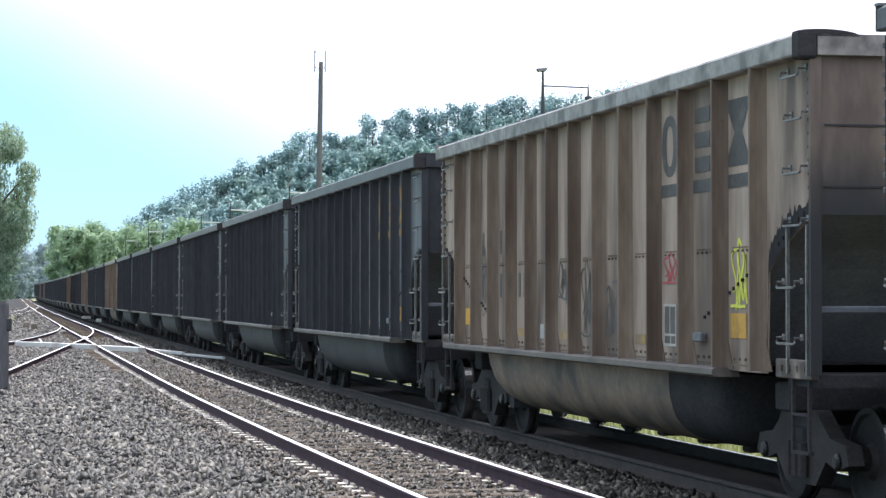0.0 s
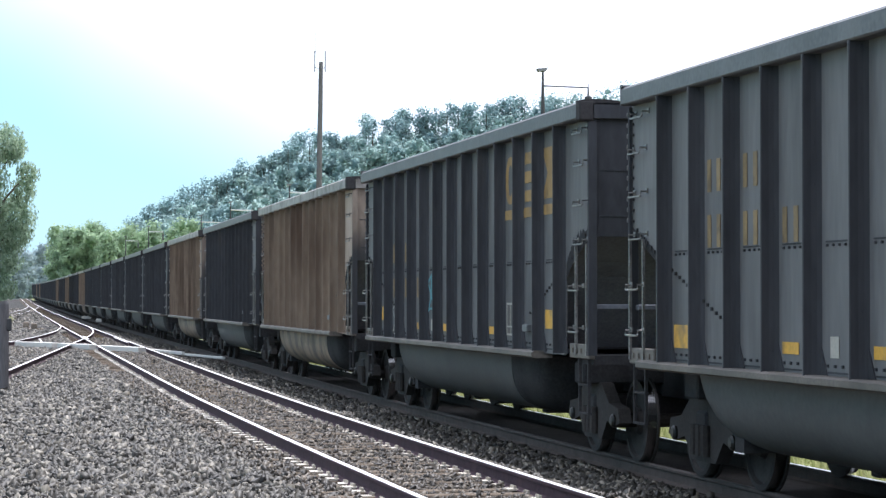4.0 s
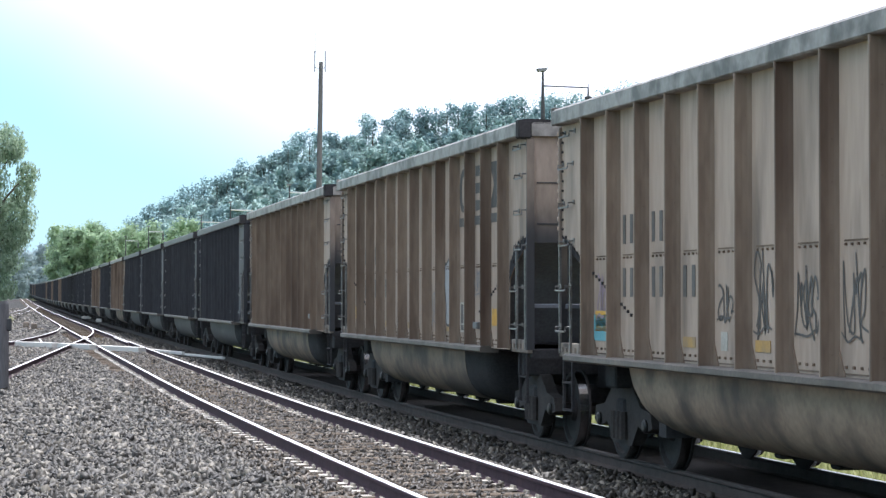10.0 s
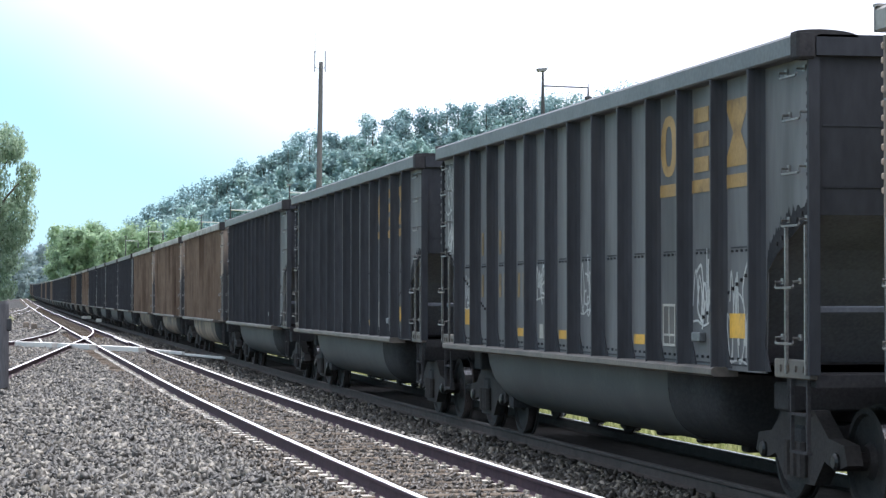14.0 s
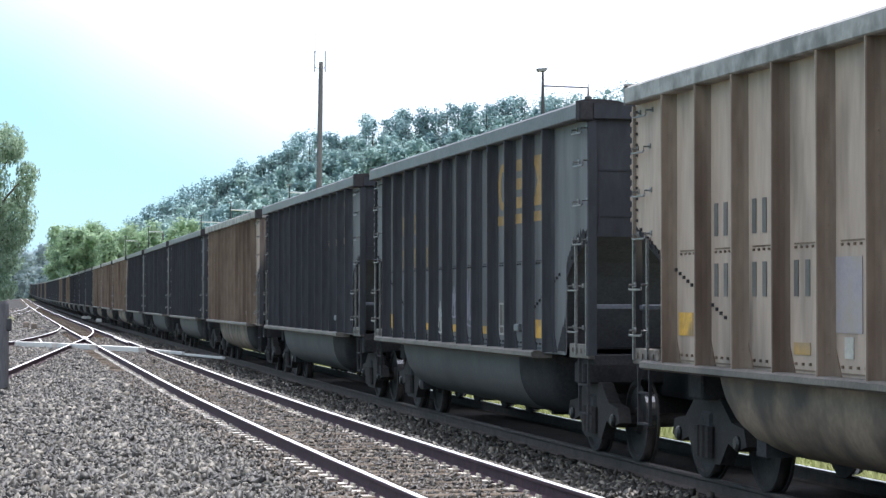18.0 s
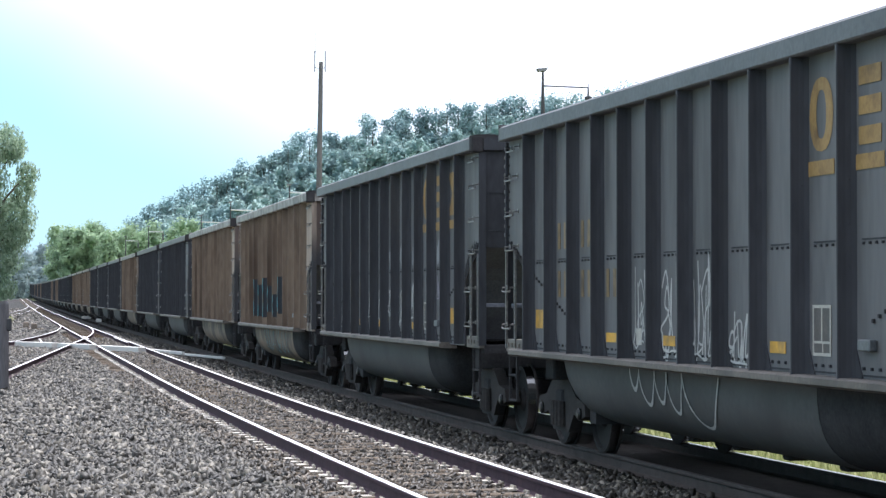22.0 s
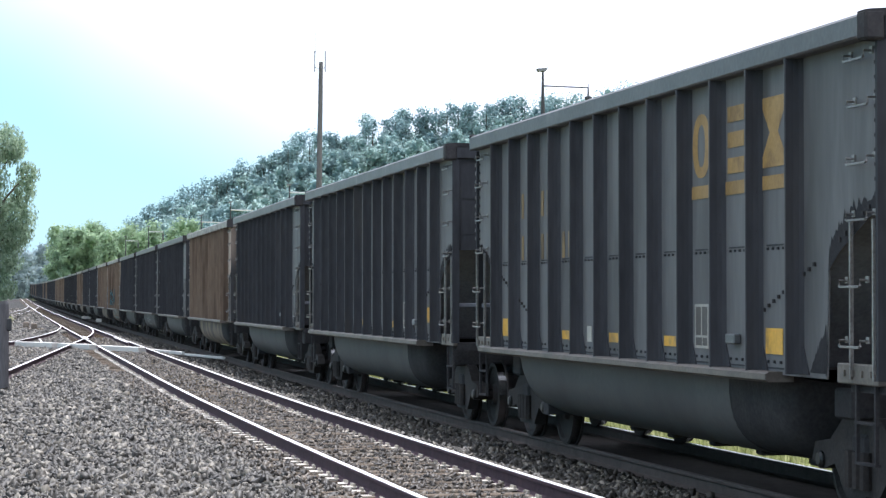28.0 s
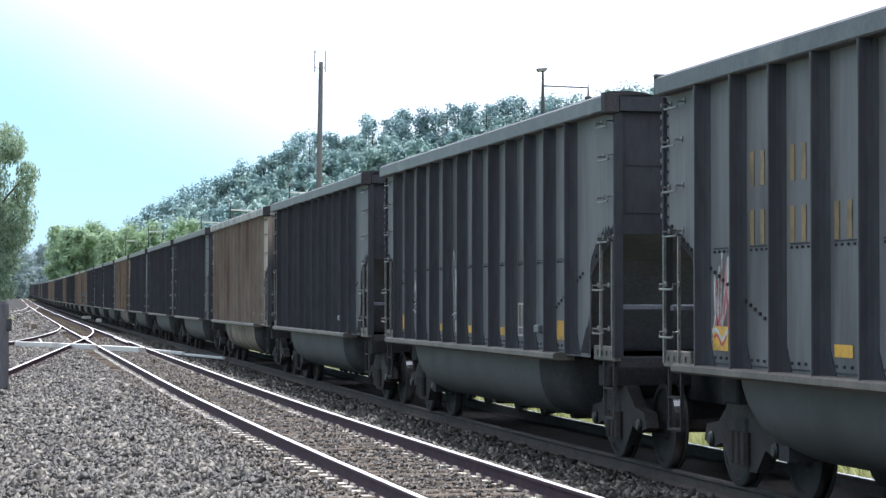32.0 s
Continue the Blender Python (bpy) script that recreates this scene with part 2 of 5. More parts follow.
M_STONEB = stone_mat("brown_ballast_stone", (0.0167, 0.0126, 0.00892), (0.267, 0.22, 0.164))
M_GROUND = mat("ballast_fines", (0.0224, 0.0216, 0.02), (0.076, 0.0736, 0.0696), 0.95, spec=0.1, scale=6, fine=28, bump=0.8)
# Bed under the train: coal dust, with the train's shade put into the colour.
M_COALSHADE = mat("coal_dust_ballast", (0.014, 0.0117, 0.0101), (0.0429, 0.0367, 0.032), 0.95, spec=0.1, scale=6, fine=28, bump=0.8)
M_BROWNG = mat("cinder_and_dead_grass", (0.036, 0.0296, 0.0224), (0.104, 0.0864, 0.064), 0.95, spec=0.1, scale=5, fine=30, bump=0.8)
M_GRASSG = mat("grass_ground", (0.18, 0.2, 0.08), (0.36, 0.37, 0.18), 0.95, scale=2, fine=20, bump=0.6)
M_WOOD = mat("weathered_pole_wood", (0.0748, 0.0707, 0.0714), (0.141, 0.135, 0.138), 0.85, scale=4, fine=40, streak=8, bump=0.4)
M_GALV = mat("dull_galvanised_steel", (0.12, 0.125, 0.13), (0.2, 0.205, 0.21), 0.5, 0.6, scale=6, fine=40, bump=0.05)
M_SKYLITARM = mat("pale_weathered_aluminium", (0.5, 0.5, 0.5), (0.66, 0.66, 0.66), 0.5, 0.2, scale=6, fine=40, bump=0.05)
M_DARKM = mat("dark_painted_steel", (0.02, 0.021, 0.023), (0.045, 0.046, 0.05), 0.6, scale=6, fine=40, bump=0.1)
M_CONC = mat("pale_concrete", (0.532, 0.51, 0.466), (0.645, 0.619, 0.569), 0.85, scale=3, fine=40, bump=0.3, dirt=(0.42, 0.4, 0.37), dirt_at=0.7)
# Hill and distant leaves hold the blue-grey of air haze in their colour.
M_HAZELEAF = leaf_mat("broadleaf_foliage", (0.223, 0.337, 0.359), (0.377, 0.502, 0.465), 0.09, 0.74, 0.14)
M_LEAFN = leaf_mat("light_green_foliage", (0.242, 0.342, 0.228), (0.392, 0.518, 0.323), 0.15, 0.6, 0.16)
M_HAZELEAFD = leaf_mat("distant_foliage", (0.288, 0.367, 0.396), (0.389, 0.475, 0.49), 0.06, 0.6, 0.1)
M_WILLOW = leaf_mat("willow_foliage", (0.218, 0.31, 0.218), (0.38, 0.471, 0.345), 0.35, 0.7)
M_GRASS = leaf_mat("sunlit_grass_blades", (0.24, 0.28, 0.1), (0.5, 0.5, 0.26), 1.5, 0.5)
M_BARK = mat("tree_bark", (0.06, 0.05, 0.04), (0.13, 0.11, 0.09), 0.9, scale=3, fine=25, streak=4, bump=0.5)


# ---------------------------------------------------------------- mesh helpers
def box(bm, x0, x1, y0, y1, z0, z1, bevel=0.0):
    if bevel:
        tmp = bmesh.new()
        box(tmp, x0, x1, y0, y1, z0, z1)
        bmesh.ops.bevel(tmp, geom=tmp.edges[:], offset=bevel, segments=1, affect='EDGES')
        me = bpy.data.meshes.new("tmp")
        tmp.to_mesh(me)
        bm.from_mesh(me)
        bpy.data.meshes.remove(me)
        tmp.free()
        return
    v = [bm.verts.new((x, y, z)) for x in (x0, x1) for y in (y0, y1) for z in (z0, z1)]
    for q in ((0, 1, 3, 2), (4, 6, 7, 5), (0, 4, 5, 1), (2, 3, 7, 6), (0, 2, 6, 4), (1, 5, 7, 3)):
        bm.faces.new([v[i] for i in q])


def tube(bm, pts, r, n=6, cap=True):
    """A round bar along points; r is a number or one for each point."""
    pts = [Vector(p) for p in pts]
    rs = r if isinstance(r, (list, tuple)) else [r] * len(pts)
    rings = []
    for i, p in enumerate(pts):
        d = (pts[min(i + 1, len(pts) - 1)] - pts[max(i - 1, 0)]).normalized()
        a = d.cross(Vector((0, 0, 1)) if abs(d.z) < 0.9 else Vector((1, 0, 0))).normalized()
        b = d.cross(a)
        rings.append([bm.verts.new(p + (a * math.cos(2 * math.pi * k / n) + b * math.sin(2 * math.pi * k / n)) * rs[i])
                      for k in range(n)])
    for u, w in zip(rings, rings[1:]):
        for k in range(n):
            bm.faces.new((u[k], u[(k + 1) % n], w[(k + 1) % n], w[k]))
    if cap:
        bm.faces.new(rings[0][::-1])
        bm.faces.new(rings[-1])


def prism(bm, outline, y0, y1):
    """An outline of (x, z), drawn along y."""
    a = [bm.verts.new((x, y0, z)) for x, z in outline]
    b = [bm.verts.new((x, y1, z)) for x, z in outline]
    n = len(a)
    for i in range(n):
        bm.faces.new((a[i], a[(i + 1) % n], b[(i + 1) % n], b[i]))
    bm.faces.new(a[::-1])
    bm.faces.new(b)


def mesh_of(name, bm, material, smooth=False):
    bmesh.ops.recalc_face_normals(bm, faces=bm.faces[:])
    me = bpy.data.meshes.new(name)
    bm.to_mesh(me)
    bm.free()
    me.materials.append(material)
    if smooth:
        me.polygons.foreach_set("use_smooth", [True] * len(me.polygons))
    return me


def part(name, data, material=None, parent=None, label="", at=None, smooth=False):
    """Links a bmesh (or a shared mesh) as one mesh object under a thing or a part."""
    me = data if isinstance(data, bpy.types.Mesh) else mesh_of(name, data, material, smooth)
    ob = new(name, me)
    if parent:
        ob.parent = parent
    if at is not None:
        ob.matrix_basis = at if isinstance(at, Matrix) else Matrix.Translation(at)
    return tagged(ob, label)


def mesh_from_arrays(name, verts, faces, material):
    me = bpy.data.meshes.new(name)
    n, k = faces.shape
    me.vertices.add(len(verts))
    me.vertices.foreach_set("co", np.asarray(verts, np.float32).ravel())
    me.loops.add(n * k)
    me.loops.foreach_set("vertex_index", np.asarray(faces, np.int32).ravel())
    me.polygons.add(n)
    me.polygons.foreach_set("loop_start", np.arange(0, n * k, k, dtype=np.int32))
    me.update(calc_edges=True)
    me.validate()
    me.materials.append(material)
    return me


# ---------------------------------------------------------------- the line of the tracks
BEND = 0.00073
TRAIN_X = 7.482      # middle of the train's track
NEAR_X = 3.9475      # middle of the free track
LOWER = 0.092        # the train's rails lie this much lower than the free track's
GAUGE = 1.505        # between the middles of the rail heads


def off(y):
    """Sideways shift of all tracks: straight beyond 50 m, a wide bend on this side."""
    if y >= 50:
        return 0.0
    if y >= -60:
        return BEND / 2 * (50 - y) ** 2
    return BEND / 2 * 110 ** 2 + BEND * 110 * (-60 - y)


def rise(y):
    """The line climbs gently with distance."""
    return 4.9e-6 * y * y if y > 0 else 0.0


def on_line(x, y, z=0.0):
    return (x + off(y), y, z + rise(y))


def train_pose(s):
    dy = 0.5
    a, b = Vector(on_line(TRAIN_X, s - dy)), Vector(on_line(TRAIN_X, s + dy))
    d = b - a
    return Matrix.LocRotScale(on_line(TRAIN_X, s), Euler((math.atan2(d.z, d.y), 0, -math.atan2(d.x, d.y))), None)


# ---------------------------------------------------------------- ground
def smooth(a, b, v):
    v = min(1.0, max(0.0, (v - a) / (b - a)))
    return v * v * (3 - 2 * v)


def hill(x, y):
    """The wooded ridge on the far side of the train."""
    up = 35 * smooth(2, 106, x) * smooth(440, 640, y) + 6 * smooth(150, 420, x) * smooth(500, 800, y)
    up += 26 * smooth(30, -160, x) * smooth(900, 1300, y)
    return up * (1 + 0.07 * math.sin(x * 0.06) + 0.05 * math.sin(y * 0.05 + x * 0.1))


def ground_z(x, y):
    return rise(min(y, 650)) - 0.42 + hill(x, y) + 0.05 * math.sin(x * 0.7) * math.sin(y * 0.31)


def build_ground():
    xs = [-2500, -1200, -600, -300, -150, -80, -40, -20, -14, -10, -5, 0, 3, 6, 9, 11, 13, 16, 20] + list(range(26, 330, 12)) + \
         [360, 450, 600, 1000, 2500]
    ys = [-1500, -800, -400, -200, -120, -80, -50, -30, -15] + list(range(0, 200, 10)) + list(range(200, 900, 16)) + \
         [930, 1000, 1100, 1200, 1300, 1450, 1800, 2500, 3500]
    bm = bmesh.new()
    grid = [[bm.verts.new((x + off(y) * (1 if abs(x) < 60 else 0), y, ground_z(x, y))) for x in xs] for y in ys]
    for r0, r1 in zip(grid, grid[1:]):
        for i in range(len(xs) - 1):
            bm.faces.new((r0[i], r0[i + 1], r1[i + 1], r1[i]))
    ob = part("ground", bm, M_GRASSG, smooth=True)
    tagged(ob, "rough green grass ground rising to a wooded hill", "ground", kind="structure")


BED_Y = [-500, -300, -200, -120, -60] + list(range(-50, 60, 5)) + list(range(60, 200, 10)) + list(range(200, 660, 25))


def strip(name, profile, material, label):
    """A sheet along the line whose cross-section is a list of (x, z)."""
    bm = bmesh.new()
    rows = [[bm.verts.new(on_line(x, y, z)) for x, z in profile] for y in BED_Y]
    for a, b in zip(rows, rows[1:]):
        for i in range(len(profile) - 1):
            bm.faces.new((a[i], a[i + 1], b[i + 1], b[i]))
    return tagged(part(name, bm, material, smooth=True), label, "ground", kind="structure")


build_ground()
strip("ballast_bed", [(-13, -0.45), (-9, -0.3), (-2, -0.26), (2.2, -0.24), (2.65, -0.195)], M_GROUND, "coarse grey crushed-stone ballast")
strip("near_track_bed", [(2.65, -0.195), (3.3, -0.182), (3.95, -0.17), (4.6, -0.182), (5.2, -0.195)], M_BROWNG,
      "brown cinders and dead weeds between the rails")
strip("middle_ballast", [(5.2, -0.195), (5.55, -0.25), (6.0, -0.26), (6.25, -0.27)], M_GROUND, "grey crushed-stone ballast between the two tracks")
strip("train_track_bed", [(6.25, -0.27), (6.6, -0.262), (6.86, -0.236), (7.48, -0.226), (8.1, -0.236), (8.45, -0.282)], M_COALSHADE, "coal-dusted ballast with the train's shade put into its colour")
strip("ballast_shoulder", [(8.45, -0.282), (8.75, -0.34), (9.3, -0.52)], M_GROUND, "grey stone shoulder of the train's track")


# ---------------------------------------------------------------- rails, ties
M_DUSTR = mat("coal_dusted_rail_steel", (0.055, 0.042, 0.037), (0.1, 0.08, 0.07), 0.85, spec=0.2, scale=6, fine=60, bump=0.15)
# Near head under the train: the dark underside it mirrors, put in as brown.
M_DULL = mat("dusty_rail_head", (0.07, 0.058, 0.052), (0.12, 0.1, 0.09), 0.75, 0.1, spec=0.2, scale=5, fine=40, bump=0.05)
RAIL = [(-0.07, -0.172), (0.07, -0.172), (0.07, -0.158), (0.012, -0.135), (0.012, -0.045), (0.037, -0.032), (0.037, -0.006),
        (0.03, -0.0015), (-0.03, -0.0015), (-0.037, -0.006), (-0.037, -0.032), (-0.012, -0.045), (-0.012, -0.135), (-0.07, -0.158)]


def rail_along(name, pts, parent, head=None):
    """A rail swept along (x, y, z) points of the line, with its polished running surface."""
    bm, bt = bmesh.new(), bmesh.new()
    ra, rt = [], []
    for i, p in enumerate(pts):
        p = Vector(p)
        d = Vector(pts[min(i + 1, len(pts) - 1)]) - Vector(pts[max(i - 1, 0)])
        side = Vector((d.y, -d.x, 0)).normalized()
        ra.append([bm.verts.new(p + side * x + Vector((0, 0, z))) for x, z in RAIL])
        rt.append([bt.verts.new(p + side * x + Vector((0, 0, z))) for x, z in ((-0.034, -0.0105), (-0.029, 0.0012), (0.029, 0.0012), (0.034, -0.0105))])
    n = len(RAIL)
    for a, b in zip(ra, ra[1:]):
        for k in range(n):
            bm.faces.new((a[k], a[(k + 1) % n], b[(k + 1) % n], b[k]))
    bm.faces.new(ra[0])
    bm.faces.new(ra[-1][::-1])
    for a, b in zip(rt, rt[1:]):
        for k in range(3):
            bt.faces.new((a[k], a[k + 1], b[k + 1], b[k]))
    r = part(name, bm, M_DUSTR if head else M_RAIL, parent)
    part("running_surface", bt, head or M_SHINE, r, "rail head darkened by the train's reflection put into its colour" if head is M_DULL else "bright polished rail head")
    return r


def line_pts(x, y0, y1, z=0.0):
    ys = [y for y in BED_Y if y0 < y < y1]
    return [on_line(x, y, z) for y in [y0] + ys + [y1]]


def thing(name, label, category, at=(0, 0, 0), group="", kind=""):
    """An empty at a thing's base, which parents its parts."""
    e = new(name)
    e.empty_display_size = 0.2
    e.matrix_basis = at if isinstance(at, Matrix) else Matrix.Translation(at)
    return tagged(e, label, category, group, kind)


near_track = thing("near_track", "unused railway track with shiny rail heads on wooden ties", "railway track", kind="structure")
train_track = thing("train_track", "railway track under the coal train, on dark stone ballast", "railway track", kind="structure")
for sx in (-1, 1):
    rail_along("rail", line_pts(NEAR_X + sx * GAUGE / 2, -450, 640), near_track)
    rail_along("rail", line_pts(TRAIN_X + sx * GAUGE / 2, -480, 640, -LOWER), train_track, M_DULL if sx < 0 else M_SHINE)


branch_track = thing("branch_track", "siding that leaves the unused track at a switch", "railway track", kind="structure")


def curve_rail(fn, y0, y1, parent, n=24):
    pts = []
    for i in range(n + 1):
        y = y0 + (y1 - y0) * i / n
        pts.append(on_line(fn(y), y, 0.001))
    return rail_along("rail", pts, parent)


def outer_dev(y):
    return 0.0009 * max(0.0, 152 - y) ** 2


def inner_dev(y):
    return 0.00083 * max(0.0, 143 - max(y, 99)) ** 2 + 0.073 * max(0.0, 99 - y)


def second_dev(y):
    return 0.00014 * max(0.0, 400 - y) ** 2


LEFT_RAIL, RIGHT_RAIL = NEAR_X - GAUGE / 2, NEAR_X + GAUGE / 2
curve_rail(lambda y: LEFT_RAIL - outer_dev(y), 78, 151, branch_track)
curve_rail(lambda y: RIGHT_RAIL - inner_dev(y), 52, 143, branch_track)
curve_rail(lambda y: LEFT_RAIL - second_dev(y), 215, 396, branch_track)
curve_rail(lambda y: RIGHT_RAIL - second_dev(y), 225, 396, branch_track)
# Short guard rails and wing rails round the frog.
for x, y0, y1 in ((RIGHT_RAIL - 0.13, 91, 103), (LEFT_RAIL + 0.14, 99, 107), (LEFT_RAIL - 1.9, 92, 100)):
    rail_along("guard_rail", [on_line(x, y) for y in (y0, (y0 + y1) / 2, y1)], branch_track)


# ---------------------------------------------------------------- coal cars
# In a car's own space y points the way it rolls, x away from the camera's side, z up from the rail.
SIDE = 1.45         # plane of the side sheets
RIB_OUT = 0.13
TOP, SILL = 3.875, 1.08
V_CAR = 13.66


def side_sheet(sx, half):
    """A side with its corners cut away above the end platforms."""
    bm = bmesh.new()
    up = [(half - 1.12, SILL), (half - 1.07, 1.95), (half - 0.82, 2.1), (half - 0.07, 2.4), (half, 2.42), (half, 3.72)]
    prof = up + [(-y, z) for y, z in up[::-1]]
    a = [bm.verts.new((sx * SIDE, y, z)) for y, z in prof]
    b = [bm.verts.new((sx * (SIDE - 0.012), y, z)) for y, z in prof]
    bm.faces.new(a)
    bm.faces.new(b[::-1])
    for i in range(len(a)):
        j = (i + 1) % len(a)
        bm.faces.new((a[i], a[j], b[j], b[i]))
    return bm


def rib_mesh(material, worn):
    bm = bmesh.new()
    a = [(0.0, 0.06), (-RIB_OUT, 0.045), (-RIB_OUT - 0.004, 0.02), (-RIB_OUT, 0.0), (-0.07, -0.012), (-0.03, -0.032), (0.0, -0.07)]
    lo = [bm.verts.new((x, y, SILL + 0.02)) for x, y in a]
    hi = [bm.verts.new((x, y, 3.695)) for x, y in a]
    for i in range(len(a) - 1):
        bm.faces.new((lo[i], lo[i + 1], hi[i + 1], hi[i]))
    bm.faces.new(lo)
    bm.faces.new(hi[::-1])
    for k in range(8):               # a column of small rivets down the flank
        z = SILL + 0.2 + k * 0.34
        box(bm, -0.053, -0.042, -0.031, -0.018, z - 0.006, z + 0.006)
    foot = [[bm.verts.new((x, y, z)) for y, z in ((-0.06, SILL + 0.02), (-0.2, SILL + 0.02), (-0.06, SILL + 0.26))] for x in (-0.012, 0.0)]
    bm.faces.new(foot[0])            # a gusset at the foot
    for i in range(3):
        bm.faces.new((foot[0][i], foot[0][(i + 1) % 3], foot[1][(i + 1) % 3], foot[1][i]))
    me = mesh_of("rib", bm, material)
    me.materials.append(worn)        # sky light on the outer edge is put in as the sheet's colour
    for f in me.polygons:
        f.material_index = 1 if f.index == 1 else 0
    return me


def seam_mesh(material):
    """The riveted lap that runs along a side, one bay long."""
    bm = bmesh.new()
    box(bm, -0.006, 0, -0.4, 0.36, 2.168, 2.182)
    box(bm, -0.006, 0, -0.4, 0.36, 1.125, 1.14)
    for z, n, r in ((2.145, 6, 0.0105), (1.185, 5, 0.012)):
        for i in range(n):
            y = -0.32 + i * 0.64 / (n - 1)
            box(bm, -0.018, 0, y - r, y + r, z - r, z + r)
    return mesh_of("riveted_seam", bm, material)


def tub_mesh(material):
    """The round-bottomed tub that hangs between the trucks, as a shell."""
    bm = bmesh.new()
    rings = []
    for y, bottom, w in ((5.2, 1.0, 1.26), (5.18, 0.86, 1.3), (5.11, 0.68, 1.325), (5.0, 0.51, 1.34), (4.82, 0.38, 1.352), (4.55, 0.3, 1.358), (4.05, 0.266, 1.36),
                         (0.0, 0.26, 1.36), (-3.1, 0.262, 1.36)):
        ring = []
        for i in range(25):
            a = math.pi * i / 24
            ring.append((-w * math.copysign(abs(math.cos(a)) ** 0.45, math.cos(a)), y, 1.12 - (1.12 - bottom) * math.sin(a) ** 0.6))
        rings.append([bm.verts.new(p) for p in ring])
    for u, v in zip(rings, rings[1:]):
        for i in range(24):
            bm.faces.new((u[i], u[i + 1], v[i + 1], v[i]))
    return mesh_of("tub", bm, material, True)


def tub_end_mesh():
    bm = bmesh.new()
    rings = []
    for y, bottom, w in ((-3.1, 0.267, 1.355), (-4.35, 0.28, 1.34), (-4.55, 0.45, 1.3), (-4.62, 1.0, 1.25)):
        ring = []
        for i in range(25):
            a = math.pi * i / 24
            ring.append((-w * math.copysign(abs(math.cos(a)) ** 0.45, math.cos(a)), y, 1.1 - (1.1 - bottom) * math.sin(a) ** 0.6))
        rings.append([bm.verts.new(p) for p in ring])
    for u, v in zip(rings, rings[1:]):
        for i in range(24):
            bm.faces.new((u[i], u[i + 1], v[i + 1], v[i]))
    # The rear end is darker than the tub itself.
    return mesh_of("tub_end", bm, M_UNDER, True)


def grab_iron(w=0.42):
    """A bent bar on the side: two feet and a straight grip."""
    bm = bmesh.new()
    h = w / 2
    tube(bm, [(0, -h, 0), (-0.07, -h, 0), (-0.07, -h, -0.04), (-0.07, -h + 0.02, -0.05), (-0.07, h - 0.02, -0.05), (-0.07, h, -0.04), (-0.07, h, 0), (0, h, 0)], 0.011, 5)
    for s in (-1, 1):
        box(bm, -0.012, 0.0, s * h - 0.03, s * h + 0.03, -0.02, 0.03)
    return mesh_of("grab_iron", bm, M_BARE)


def wheelset_mesh():
    bm = bmesh.new()
    for sx in (-1, 1):
        c = sx * GAUGE / 2
        prof = [(0.457, 0.05), (0.45, -0.06), (0.40, -0.065), (0.38, -0.03), (0.16, -0.02), (0.13, -0.07), (0.0, -0.07)]
        rings = []
        for r, dx in [(0.48, 0.075), (0.482, 0.05)] + prof:
            rings.append([bm.verts.new((c - sx * dx, max(r, 0.01) * math.cos(2 * math.pi * k / 40), max(r, 0.01) * math.sin(2 * math.pi * k / 40))) for k in range(40)])
        back = [bm.verts.new((c - sx * 0.078, 0.3 * math.cos(2 * math.pi * k / 40), 0.3 * math.sin(2 * math.pi * k / 40))) for k in range(40)]
        rings.insert(0, back)
        for u, v in zip(rings, rings[1:]):
            for k in range(40):
                bm.faces.new((u[k], u[(k + 1) % 40], v[(k + 1) % 40], v[k]))
        bm.faces.new(back)
    tube(bm, [(-1.0, 0, 0), (1.0, 0, 0)], 0.08, 10)
    me = mesh_of("wheelset", bm, M_WHEEL)
    me.materials.append(M_TREAD)
    for f in me.polygons:            # the tread is worn bright
        if 0.445 < math.hypot(f.center.y, f.center.z) < 0.462 and abs(f.normal.x) < 0.4:
            f.material_index = 1
    return me


M_TREAD = mat("polished_wheel_tread", (0.252, 0.248, 0.244), (0.315, 0.311, 0.307), 0.25, 1.0, scale=3, fine=60, bump=0.02)
M_CAST = mat("dusty_cast_steel", (0.03, 0.0257, 0.0243), (0.0556, 0.0472, 0.0429), 0.85, spec=0.25, scale=4, fine=30, vary=0.15, bump=0.3)
M_WHEEL = mat("wheel_steel", (0.0331, 0.0292, 0.0283), (0.0585, 0.0507, 0.0478), 0.65, 0.2, spec=0.1, scale=5, fine=40, bump=0.1)


def side_frame_mesh():
    """The cast side of a truck, arched between its two axle boxes."""
    bm = bmesh.new()
    out = [(-1.12, 0.42), (-1.05, 0.58), (-0.7, 0.62), (-0.36, 0.84), (0.36, 0.84), (0.7, 0.62), (1.05, 0.58), (1.12, 0.42), (0.86, 0.36),
           (0.6, 0.42), (0.36, 0.2), (-0.36, 0.2), (-0.6, 0.42), (-0.86, 0.36)]
    a = [bm.verts.new((-0.07, y, z)) for y, z in out]
    b = [bm.verts.new((0.07, y, z)) for y, z in out]
    for i in range(len(a)):
        j = (i + 1) % len(a)
        bm.faces.new((a[i], a[j], b[j], b[i]))
    bm.faces.new(a[::-1])
    bm.faces.new(b)
    for dy in (-0.16, 0.0, 0.16):
        tube(bm, [(-0.1, dy, 0.26), (-0.1, dy, 0.56)], 0.055, 8)
    return mesh_of("side_frame", bm, M_CAST)


def axle_cap_mesh():
    bm = bmesh.new()
    tube(bm, [(0, 0, 0), (-0.11, 0, 0), (-0.13, 0, 0)], [0.08, 0.075, 0.05], 12)
    return mesh_of("axle_cap", bm, M_CAP)


M_CAP = mat("greasy_bearing_cap", (0.018, 0.0168, 0.0162), (0.039, 0.036, 0.0342), 0.4, 0.5, scale=6, fine=40, bump=0.05, vary=0.2)


